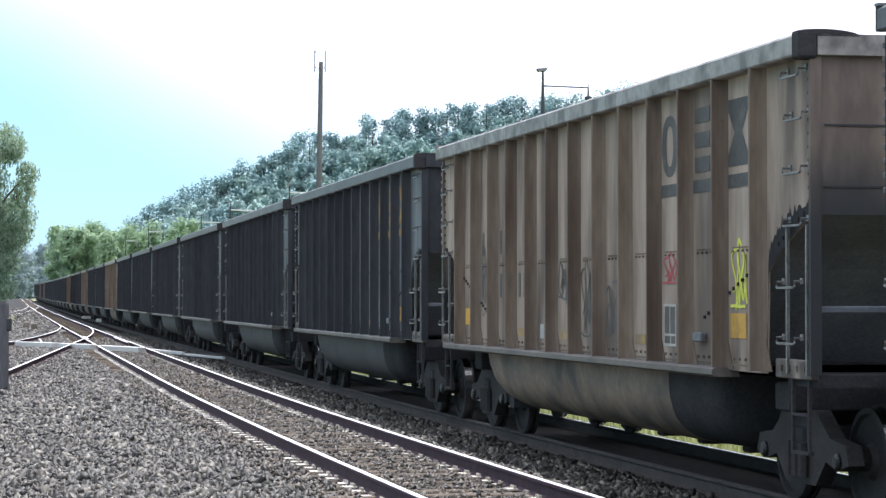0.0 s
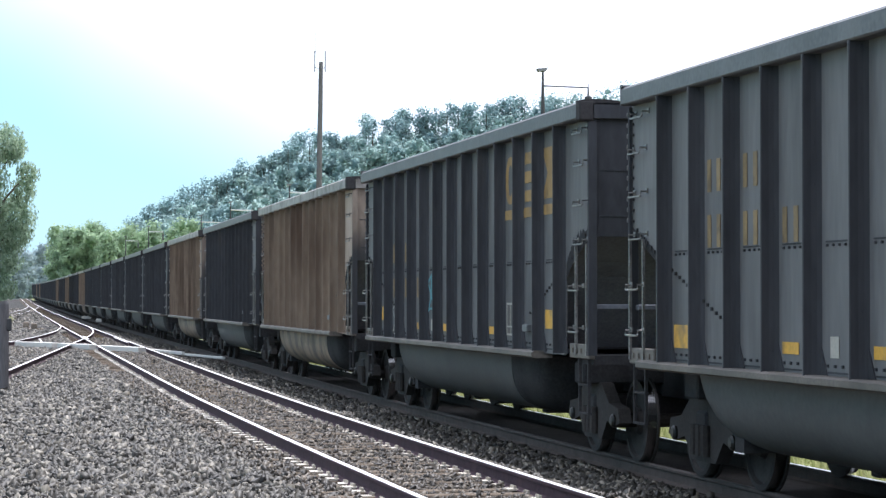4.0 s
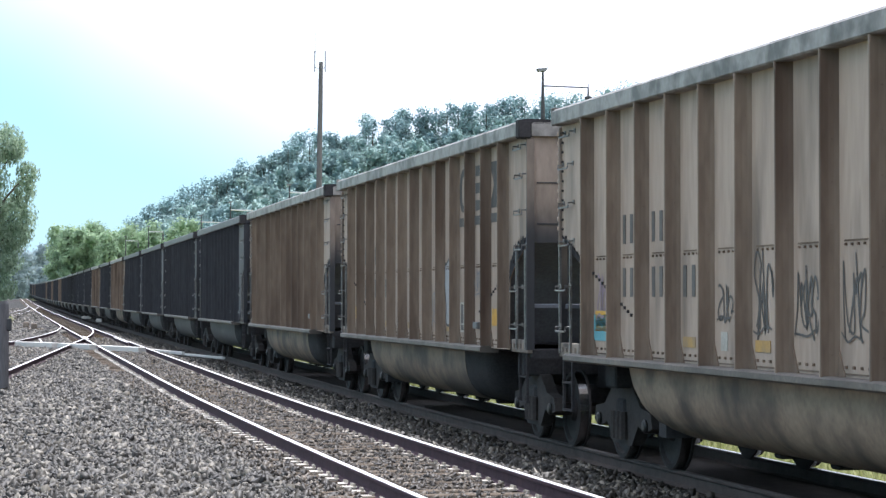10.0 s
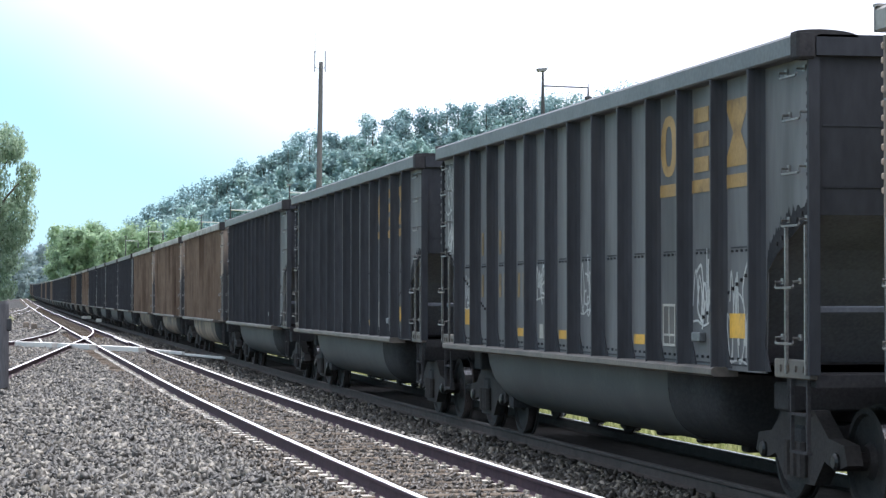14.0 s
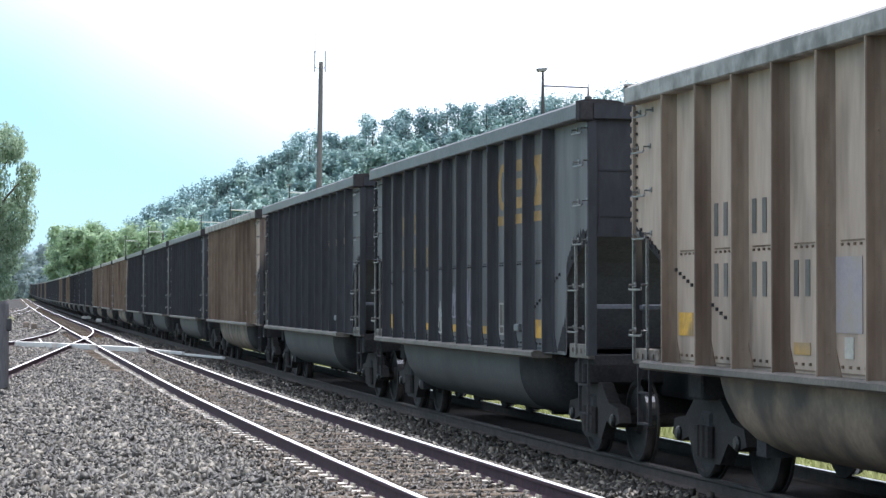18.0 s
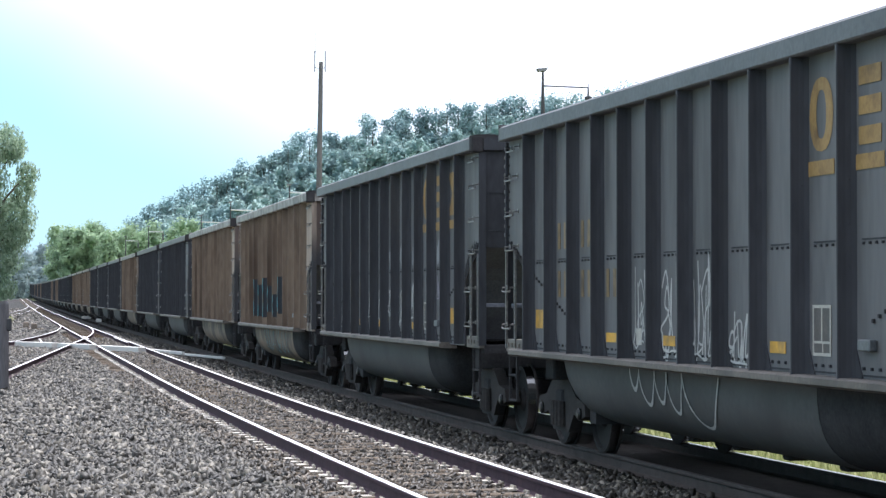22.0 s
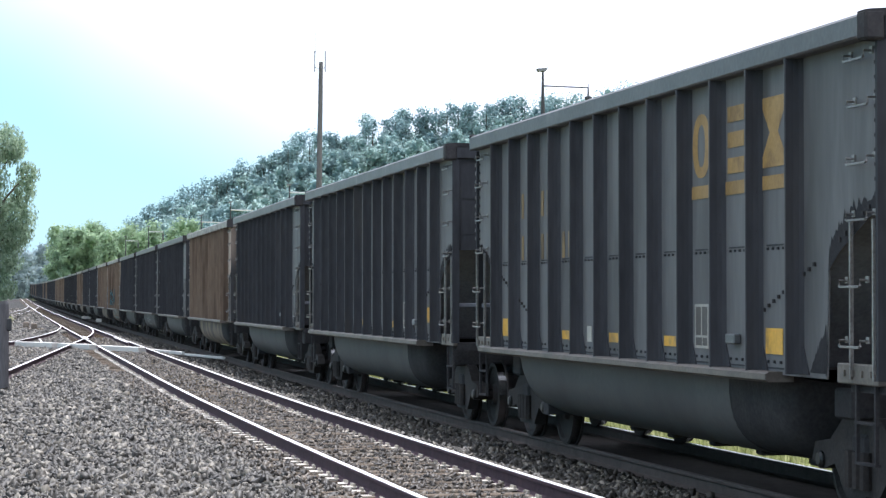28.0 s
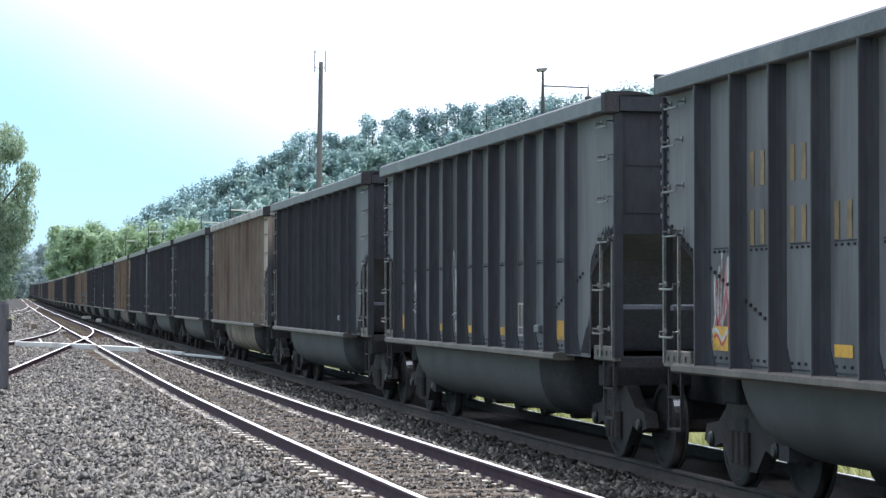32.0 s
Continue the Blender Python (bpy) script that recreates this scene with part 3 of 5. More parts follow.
def stirrup_mesh():
    """The step hung under a corner."""
    bm = bmesh.new()
    for y in (-0.19, 0.19):
        box(bm, -0.015, 0.015, y - 0.015, y + 0.015, 0.45, 1.1)
    for z in (0.45, 0.76):
        box(bm, -0.02, 0.03, -0.2, 0.2, z, z + 0.022)
    return mesh_of("stirrup_step", bm, M_UNDER)


SHARED = {}
# half length, ribs, how far the first rib stands behind the front, step from rib to rib
LONG_CAR, SHORT_CAR = (7.37, 13, 1.29, 1.02), (6.915, 12, 1.27, 0.985)


def shared(key, make, *args):
    if key not in SHARED:
        SHARED[key] = make(*args)
    return SHARED[key]


def mirror_y(sy, a, b):
    return (min(sy * a, sy * b), max(sy * a, sy * b))


def coal_car(scheme, paint, rib_paint, chord_paint, end_paint, label, short=False, detailed=True):
    """One coal gondola with all its parts; scheme and length name its shared meshes. The short type has one rib fewer."""
    half, nrib, first, step = SHORT_CAR if short else LONG_CAR
    ribs = [half - first - 0.02 - step * i for i in range(nrib)]
    tag = scheme + ("s" if short else "l")
    ln = "s" if short else "l"
    car = thing("coal_car", label, "railway coal car", group="coal cars of the train")
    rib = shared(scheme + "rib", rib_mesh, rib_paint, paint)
    seam = shared(scheme + "seam", seam_mesh, rib_paint)
    for sx in (-1, 1):
        near = sx < 0
        part("side_sheet", shared(tag + "side" + str(sx), lambda: mesh_of("side_sheet", side_sheet(sx, half), paint)), None, car)
        for y in ribs:
            if near:
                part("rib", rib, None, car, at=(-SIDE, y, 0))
            elif detailed:
                part("rib", rib, None, car, at=Matrix.Translation((SIDE, y, 0)) @ Matrix.Rotation(math.pi, 4, 'Z'))
        if near and detailed:
            for y in ribs[:-1]:
                tagged(part("riveted_seam", seam, None, car, at=(-SIDE, y - step / 2 - 0.03, 0)), kind="stuff")

        def chord():
            bm = bmesh.new()
            prism(bm, [(sx * (SIDE - 0.06), 3.69), (sx * (SIDE + 0.125), 3.69), (sx * (SIDE + 0.14), 3.705), (sx * (SIDE + 0.14), TOP - 0.025),
                       (sx * (SIDE + 0.115), TOP), (sx * (SIDE - 0.06), TOP)], -half + 0.1, half - 0.08)
            return mesh_of("top_rail", bm, chord_paint)
        part("top_rail", shared(tag + "chord" + str(sx), chord), None, car)

        def sill():
            bm = bmesh.new()
            prism(bm, [(sx * (SIDE - 0.1), 1.02), (sx * (SIDE + 0.12), 1.02), (sx * (SIDE + 0.155), 1.04), (sx * (SIDE + 0.155), 1.09), (sx * (SIDE + 0.12), 1.108),
                       (sx * (SIDE - 0.1), 1.108)], -half + 2.15, half - 0.62)
            return mesh_of("side_sill", bm, M_SILL)
        part("side_sill", shared(ln + "sill" + str(sx), sill), None, car, "scuffed bare-metal side sill")
    for sy in (-1, 1):
        def end_wall():
            bm = bmesh.new()
            box(bm, -SIDE + 0.015, SIDE - 0.015, *mirror_y(sy, half - 0.03, half - 0.05), 2.4, 3.7)
            return mesh_of("end_wall", bm, end_paint)
        part("end_wall", shared(tag + "end" + str(sy), end_wall), None, car)

        def end_stiffener():
            bm = bmesh.new()
            box(bm, -SIDE + 0.1, SIDE - 0.1, *mirror_y(sy, half - 0.03, half - 0.021), 0, 0.016)
            return mesh_of("end_stiffener", bm, end_paint)
        if detailed:
            for z in (3.12, 2.62):
                part("end_stiffener", shared(tag + "stiff" + str(sy), end_stiffener), None, car, at=(0, 0, z))

        def slope():
            bm = bmesh.new()
            rows = [[bm.verts.new((x, sy * (half - o), z)) for x in (-1.435, 1.435)] for o, z in ((0.05, 2.43), (0.84, 2.13), (1.09, 1.97), (2.0, 1.14))]
            for a, b in zip(rows, rows[1:]):
                bm.faces.new((a[0], a[1], b[1], b[0]))
            return mesh_of("slope_sheet", bm, M_SLOPE)
        part("slope_sheet", shared(ln + "slope" + str(sy), slope), None, car, "sooty sloping end sheet, lens veil put into its grey")

        def cross_bar():
            bm = bmesh.new()
            box(bm, -1.42, 1.42, *mirror_y(sy, half - 0.1, half - 0.02), 1.6, 1.66, 0.01)
            return mesh_of("cross_bar", bm, M_SLOPE)
        part("cross_bar", shared(ln + "crossbar" + str(sy), cross_bar), None, car)

        def platform():
            bm = bmesh.new()
            box(bm, -1.42, 1.42, *mirror_y(sy, half - 0.7, half - 0.01), 1.0, 1.1)
            return mesh_of("end_platform", bm, M_UNDER)
        part("end_platform", shared(ln + "platform" + str(sy), platform), None, car)

        def draft_sill():
            bm = bmesh.new()
            box(bm, -0.3, 0.3, *mirror_y(sy, half - 3.2, half), 0.6, 0.996, 0.01)
            return mesh_of("draft_sill", bm, M_UNDER)
        part("draft_sill", shared(ln + "draft" + str(sy), draft_sill), None, car)
        if detailed:
            def cross_bearer():
                bm = bmesh.new()
                box(bm, -1.25, 1.25, *mirror_y(sy, half - 1.5, half - 1.1), 0.75, 0.998, 0.02)
                return mesh_of("cross_bearer", bm, M_UNDER)
            part("cross_bearer", shared(ln + "bearer" + str(sy), cross_bearer), None, car)

            def brake_box():
                bm = bmesh.new()
                box(bm, 0.45, 0.95, *mirror_y(sy, half - 2.6, half - 2.1), 0.4, 0.95, 0.04)
                return mesh_of("brake_box", bm, M_UNDER)
            part("brake_box", shared(ln + "brakebox" + str(sy), brake_box), None, car)

            def brake_pipe():
                bm = bmesh.new()
                tube(bm, [(0.5, sy * (half - 0.3), 0.55), (0.5, sy * (half - 3.0), 0.5)], 0.09, 8)
                return mesh_of("brake_pipe", bm, M_UNDER)
            part("brake_pipe", shared(ln + "pipe" + str(sy), brake_pipe), None, car)

        def end_cap():
            bm = bmesh.new()
            prof = [(-SIDE + 0.02, 3.69), (SIDE - 0.02, 3.69), (SIDE - 0.02, 3.845), (SIDE - 0.06, 3.86), (-SIDE + 0.06, 3.86), (-SIDE + 0.02, 3.845)]
            prism(bm, prof, *mirror_y(sy, half - 0.1, half + 0.045))
            return mesh_of("end_top_rail", bm, M_SOOTEND if scheme in ("grey", "black") else chord_paint)
        part("end_top_rail", shared(tag + "endcap" + str(sy), end_cap), None, car)
        for sx in (-1, 1):
            def corner_cap():
                bm = bmesh.new()
                if sy < 0:
                    box(bm, *mirror_y(sx, SIDE - 0.02, SIDE + 0.145), -half - 0.05, -half + 0.13, 3.66, 3.885, 0.02)
                    hump = [(sx * (SIDE + 0.14 - 0.52 * q / 10), 3.855 + 0.045 * math.sin(math.pi * min(1.0, 0.18 + 0.082 * q)) ** 0.6) for q in range(11)]
                    prism(bm, [(sx * (SIDE + 0.14), 3.84)] + hump + [(sx * (SIDE - 0.38), 3.84)], -half - 0.045, -half + 0.12)
                else:                # a folded lip on the end of the top rail
                    box(bm, *mirror_y(sx, SIDE - 0.02, SIDE + 0.143), half - 0.08, half - 0.068, 3.69, 3.88)
                    box(bm, *mirror_y(sx, SIDE + 0.05, SIDE + 0.14), half - 0.12, half - 0.04, 3.88, 3.9)
                return mesh_of("corner_cap", bm, M_UNDER if sy < 0 else chord_paint)
            part("corner_cap", shared(tag + "cap" + str(sy) + str(sx), corner_cap), None, car, "humped black steel corner cap" if sy < 0 else "folded steel lip")

            def corner_post():
                bm = bmesh.new()
                box(bm, *mirror_y(sx, SIDE - 0.06, SIDE + 0.035), *mirror_y(sy, half - 0.03, half + 0.012), 1.1, 3.68)
                return mesh_of("corner_post", bm, end_paint if sy < 0 or scheme in ("grey", "black") else M_POST)
            part("corner_post", shared(tag + "corner" + str(sy) + str(sx), corner_post), None, car)
        if detailed:
            def corner_riveting():
                bm = bmesh.new()
                for k in range(11):
                    box(bm, -SIDE - 0.02, -SIDE, *mirror_y(sy, half - 0.09, half - 0.062), 2.5 + k * 0.11, 2.526 + k * 0.11)
                for k in range(6):
                    box(bm, -SIDE - 0.02, -SIDE, *mirror_y(sy, half - 0.2 - k * 0.12, half - 0.23 - k * 0.12), 2.4 - k * 0.047, 2.435 - k * 0.047)
                for k in range(13):
                    o = 1.36 + k * 0.12
                    z = 2.0 - (o - 1.3) * 0.31
                    box(bm, -SIDE - 0.02, -SIDE, *mirror_y(sy, half - o, half - o - 0.032), z, z + 0.032)
                return mesh_of("corner_riveting", bm, M_UNDER)
            tagged(part("corner_riveting", shared(ln + "bolts" + str(sy), corner_riveting), None, car), kind="stuff")
            if sy > 0:
                def flange_bolts():
                    bm = bmesh.new()
                    for k in range(11):
                        box(bm, -SIDE - 0.045, -SIDE + 0.02, half + 0.01, half + 0.04, 2.5 + k * 0.108, 2.548 + k * 0.108, 0.008)
                    return mesh_of("flange_bolts", bm, paint)
                tagged(part("flange_bolts", shared(tag + "flange", flange_bolts), None, car), kind="stuff")

        def coupler():
            bm = bmesh.new()
            box(bm, -0.11, 0.11, *mirror_y(sy, half - 0.2, half + 0.55), 0.72, 0.98, 0.02)
            box(bm, -0.2, 0.16, *mirror_y(sy, half + 0.5, half + 0.86), 0.66, 1.02, 0.05)
            return mesh_of("coupler", bm, M_UNDER)
        part("coupler", shared(ln + "coupler" + str(sy), coupler), None, car)
        truck = part("truck", shared("bolster", bolster), None, car, "dark cast-steel truck", at=(0, sy * (half - 1.25) + 0.1, -LOWER))
        for sx in (-1, 1):
            part("side_frame", shared("frame", side_frame_mesh), None, truck, at=(sx * 1.0, 0, 0.02))
        for i, dy in enumerate((-0.89, 0.89)):
            if near_wheel[i] is None:
                w = part("wheelset", shared("wheel", wheelset_mesh), None, truck)
                near_wheel[i] = w
                roll_wheel(w, dy)
            else:
                w = near_wheel[i].copy()
                scene.collection.objects.link(w)
                w.parent = truck
            part("axle_cap", shared("cap", axle_cap_mesh), None, truck, "greasy shining bearing cap", at=(-0.98, dy, 0.457))
        if detailed:
            def ladder_rail():
                bm = bmesh.new()
                box(bm, -SIDE - 0.05, -SIDE - 0.022, -0.014, 0.014, 1.1, 2.32)
                return mesh_of("ladder_rail", bm, M_BARE)
            for o in (0.06, 0.52):
                part("ladder_rail", shared("lrail", ladder_rail), None, car, at=(0, sy * (half - o), 0))
            for z, o in ((3.24, 0.3), (2.8, 0.33), (2.37, 0.33), (3.6, 0.38)):
                part("grab_iron", shared("grab", grab_iron), None, car, at=(-SIDE, sy * (half - o), z))
            for z in (1.86, 1.4):
                part("grab_iron", shared("grab", grab_iron), None, car, at=(-SIDE - 0.045, sy * (half - 0.36), z))

            def shoe():
                bm = bmesh.new()
                box(bm, -SIDE - 0.03, -SIDE + 0.04, -0.42, 0.42, 1.06, 1.22, 0.01)
                for k in range(4):
                    box(bm, -SIDE - 0.045, -SIDE - 0.028, -0.3 + 0.18 * k, -0.26 + 0.18 * k, 1.12, 1.17)
                return mesh_of("corner_sill", bm, M_SILL if scheme in ("grey", "black") else M_POSTL)
            part("soot_stain", shared(ln + "soot" + str(sy), soot_stain, sy, half), None, car, "ragged black coal-soot stain")
            part("corner_sill", shared(scheme + "shoe", shoe), None, car, at=(0, sy * (half - 0.42), 0))
            part("stirrup_step", shared("stirrup", stirrup_mesh), None, car, at=(-SIDE + 0.0, sy * (half - 0.3), 0))
    part("tub", shared(scheme + "tub", tub_mesh, M_TUBD if scheme in ("grey", "black") else M_TUB), None, car)
    part("tub_end", shared("tubend", tub_end_mesh), None, car, "near-black rear end of the tub")
    for y in (2.6, 1.15, -0.3, -1.75, -3.2):
        part("tub_rib", shared("tubrib", tub_rib), None, car, at=(0, y, 0))

    def rigging():
        bm = bmesh.new()
        box(bm, -0.35, 0.35, -half + 1.6, half - 1.6, 0.72, 1.0)
        box(bm, -1.15, 1.0, 4.35, 4.6, 0.3, 1.05)
        tube(bm, [(-0.9, 3.9, 0.62), (-0.9, 4.9, 0.62)], 0.16, 10)
        tube(bm, [(0.4, -5.0, 0.36), (0.4, 5.0, 0.36)], 0.03, 6)
        return mesh_of("brake_rigging", bm, M_UNDER)
    part("brake_rigging", shared(ln + "rigging", rigging), None, car, "sooty centre sill and brake gear")

    def inner_floor():
        bm = bmesh.new()
        box(bm, -SIDE + 0.02, SIDE - 0.02, -half + 1.9, half - 1.9, 1.13, 1.15)
        return mesh_of("floor_sheet", bm, M_UNDER)
    part("floor_sheet", shared(ln + "floor", inner_floor), None, car)
    return car


def soot_stain(sy, half):
    """Soot that has crept up the side from the cut-away corner, with a ragged upper edge."""
    rnd = random.Random(77 + sy)
    bm = bmesh.new()
    cut = [(0.03, 2.417), (0.07, 2.4), (0.82, 2.1), (1.07, 1.95), (1.12, 1.1), (1.14, 1.09)]
    prev, o = None, 0.03
    while o < 1.5:
        low = 1.12
        for (a, za), (b, zb) in zip(cut, cut[1:]):
            if a <= o <= b:
                low = za + (zb - za) * (o - a) / (b - a)
        reach = (0.085 + 0.14 * math.sin(min(o, 1.2) * 2.3)) * rnd.uniform(0.8, 1.1) if o < 1.12 else max(0.02, (1.5 - o) * 1.3) * rnd.uniform(0.7, 1.0)
        if rnd.random() < 0.16:
            reach *= 1.25        # a run that reaches higher
        if sy > 0:
            reach *= 0.4
        cur = [bm.verts.new((-SIDE - 0.0045, sy * (half - o), z)) for z in (low, low + max(reach, 0.02))]
        if prev:
            bm.faces.new((prev[0], cur[0], cur[1], prev[1]))
        prev = cur
        o += rnd.uniform(0.012, 0.03)
    return mesh_of("soot_stain", bm, M_SOOT)


# Sooty end sheet made greyer: the lens veil is put into its colour.
M_SLOPE = mat("coal_dusted_sheet", (0.105, 0.108, 0.124), (0.169, 0.173, 0.192), 0.9, spec=0.15, scale=2, fine=30, bump=0.1)
M_SOOT = mat("coal_soot", (0.021, 0.021, 0.0231), (0.0392, 0.0378, 0.0392), 0.9, spec=0.15, scale=5, fine=40, bump=0.1)


def tub_rib():
    bm = bmesh.new()
    box(bm, -0.6, 0.6, -0.1, 0.1, 0.2, 0.34, 0.02)
    return mesh_of("tub_rib", bm, M_UNDER)


# Tub paints: coal dust, plus shade beneath the car put into the colour.
M_TUBD = mat("coal_dusted_dark_paint", (0.0496, 0.0493, 0.0482), (0.0784, 0.077, 0.0745), 0.65, scale=0.7, fine=14, vary=0.1,
             dirt=(0.045, 0.043, 0.042), dirt_at=0.6, dirt_scale=1.2, bump=0.08)
M_TUB = mat("coal_dusted_tan_paint", (0.187, 0.131, 0.0916), (0.306, 0.223, 0.155), 0.65, scale=1.0, fine=14, streak=1, vary=0.1,
            dirt=(0.075, 0.055, 0.042), dirt_at=0.56, dirt_scale=1.6, bump=0.1)
M_SILL = mat("scuffed_sill", (0.0836, 0.0705, 0.06), (0.175, 0.147, 0.122), 0.55, 0.1, scale=2.5, fine=25, bump=0.1, dirt=(0.07, 0.06, 0.05))


def bolster():
    bm = bmesh.new()
    box(bm, -1.1, 1.1, -0.16, 0.16, 0.46, 0.72, 0.03)
    tube(bm, [(0, 0, 0.7), (0, 0, 0.9)], 0.25, 12)
    return mesh_of("truck", bm, M_UNDER)


near_wheel = [None, None]


def roll_wheel(w, dy):
    """A wheelset turns with the train's speed."""
    rows, turn = [], -V_CAR / 0.457 / FPS
    for i in range(0, 32 * FPS + 1):
        rows.append((i / FPS, Matrix.Translation((0, dy, 0.457)) @ Matrix.Rotation((turn * i) % (2 * math.pi), 4, 'X')))
    walk(w, rows)


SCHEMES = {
    "t": ("tan", M_TAN, M_TANRIB, M_CHORDT, M_TANEND, "tan steel coal gondola with stained, shade-darkened ribs and a rounded tub"),
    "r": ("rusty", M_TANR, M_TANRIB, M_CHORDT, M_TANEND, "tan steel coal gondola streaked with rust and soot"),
    "p": ("pale", M_PALE, M_PALERIB, M_CHORDT, M_TANEND, "pale cream steel coal gondola with stained, shade-darkened ribs"),
    "d": ("grey", M_GREY, M_GREYRIB, M_CHORDB, M_SOOTEND, "dark grey steel coal gondola with sooty, shade-darkened ribs"),
    "s": ("grey", M_GREY, M_GREYRIB, M_CHORDB, M_SOOTEND, "short dark grey steel coal gondola with sooty, shade-darkened ribs"),
    "b": ("black", M_HAZEDARK, M_GREYRIB, M_CHORDB, M_SOOTEND, "dark steel coal gondola with vertical ribs, haze put into its paint"),
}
# The train from its head to its tail: the cars that have gone past, then those that roll through.
AHEAD = "bbbbbbtbbtbbbbbbbbbtbbtbbtbbbbbb"
PASSING = "rdtdsds" + "tttsddtds" + "ttdds" + "tsdsp" + "ssss"
LONG, SHORT = 16.28, 15.527
CARS = []


def travelled(t):
    """Metres rolled since the start: the train slows a little and picks up again."""
    u = t / 16 - 1
    return 218.55 * (u + 1) - 1.305 * (u * u - 1) + 0.617 * (u ** 3 + 1)


def build_train():
    masters = {}
    n = len(AHEAD)
    front = 253.052 - 218.55 - 1.305 - 0.617 + 16.28 * n + 0.05
    for i, c in enumerate(AHEAD + PASSING):
        key = (c, i - n >= -4)
        if key not in masters:
            masters[key] = coal_car(*SCHEMES[c], short=c == "s", detailed=key[1])
            car = masters[key]
        else:
            car = copy_thing(masters[key], Matrix.Identity(4))
        half = 6.915 if c == "s" else 7.37
        CARS.append((i - n, c, car, front - half, half))
        front -= SHORT if c == "s" else LONG


build_train()


def motions():
    for k, c, car, start, half in CARS:
        walk(car, [(t, train_pose(start + travelled(t))) for t in range(0, 33)])


# ---------------------------------------------------------------- trees
def leaf_cards(rng, centres, radii, count, size, squash=0.8, drop=0.0, loose=0.5):
    """Small leaf sprays on the outside of a heap of round clumps; returns vertices and quads."""
    centres, radii = np.asarray(centres, float), np.asarray(radii, float)
    w = radii ** 2
    idx = rng.choice(len(centres), count, p=w / w.sum())
    d = rng.normal(size=(count, 3))
    d /= np.linalg.norm(d, axis=1)[:, None]
    r = radii[idx] * (0.6 + 0.62 * rng.random(count) ** 1.5)
    p = centres[idx] + d * r[:, None] * np.array([1, 1, squash])
    nrm = d + np.array([0, 0, 0.35]) + rng.normal(size=(count, 3)) * loose
    nrm /= np.linalg.norm(nrm, axis=1)[:, None]
    u = np.cross(nrm, rng.normal(size=(count, 3)))
    u /= np.linalg.norm(u, axis=1)[:, None]
    v = np.cross(nrm, u)
    s = size * (0.6 + 0.8 * rng.random(count))[:, None]
    if drop:
        v = v * 0.3 + np.array([0, 0, -1.0]) * drop
    q = np.stack([p - u * s - v * s * 0.6, p + u * s * 0.8 - v * s, p + u * s + v * s * 0.7, p - u * s * 0.7 + v * s], 1)
    return q.reshape(-1, 3), np.arange(count * 4).reshape(-1, 4), np.repeat(d + np.array([0, 0, 0.25]), 4, 0)


def crown_clumps(rng, height, width, n=14, low=0.3):
    c, r = [], []
    for i in range(n):
        h = low + (1 - low) * (i + 0.5) / n
        spread = width * (1 - abs(h - 0.6) * 1.1) * 0.5
        a = rng.random() * 6.283
        c.append((math.cos(a) * spread * rng.random(), math.sin(a) * spread * rng.random(), height * h * 0.92))
        r.append(width * (0.17 + 0.12 * rng.random()))
    return np.array(c), np.array(r)


LUMP = bmesh.new()
bmesh.ops.create_icosphere(LUMP, subdivisions=2, radius=1.0)
LUMP.verts.ensure_lookup_table()
LUMP_V = np.array([v.co[:] for v in LUMP.verts])
LUMP_F = np.array([[v.index for v in f.verts] for f in LUMP.faces])
LUMP.free()


def crown_arrays(rng, centres, radii, count, size, solid=1.0):
    """A leafy crown: a jagged inner mass of boughs within many loose sprays of leaves; vertices and triangles."""
    n, k = len(centres), len(LUMP_V)
    v = LUMP_V[None] * (0.2 + 0.5 * rng.random((n, k, 1))) * np.array([1, 1, 0.8]) * np.asarray(radii)[:, None, None] * solid
    v = (v + np.asarray(centres)[:, None]).reshape(-1, 3)
    f = (LUMP_F[None] + k * np.arange(n)[:, None, None]).reshape(-1, 3)
    cv, cf, cn = leaf_cards(rng, centres, radii, count, size)
    cf = np.concatenate([cf[:, (0, 1, 2)], cf[:, (0, 2, 3)]]) + len(v)
    return np.concatenate([v, cv]), np.concatenate([f, cf]), np.concatenate([np.tile(LUMP_V, (n, 1)), cn])


def leafy_mesh(name, v, f, normals, material):
    """Foliage whose shading follows the round of the crown rather than each spray."""
    me = mesh_from_arrays(name, v, f, material)
    me.polygons.foreach_set("use_smooth", [True] * len(me.polygons))
    me.normals_split_custom_set_from_vertices(normals / np.linalg.norm(normals, axis=1)[:, None])
    return me


def tree(name, x, y, height, width, material, seed, label, cards=900, size=0.45, low=0.3):
    rng = np.random.default_rng(seed)
    base = thing(name, label, "tree", (x, y, ground_z(x, y) - 0.1), group="trees")
    bm = bmesh.new()
    tube(bm, [(0, 0, 0), (0.1, 0, height * 0.3), (0.0, 0.1, height * 0.6), (0.1, 0, height * 0.85)],
         [height * 0.022, height * 0.017, height * 0.01, height * 0.004], 7)
    c, r = crown_clumps(rng, height, width, low=low)
    for p in c[:6]:
        tube(bm, [(0, 0, height * 0.3), Vector(p) * 0.6 + Vector((0, 0, height * 0.12)), p], [height * 0.01, height * 0.006, height * 0.003], 5)
    part("trunk", bm, M_BARK, base)
    v, f, nrm = crown_arrays(rng, c, r, cards, size, 0.45)
    part("crown", leafy_mesh("crown", v, f, nrm, material), None, base)
    return base


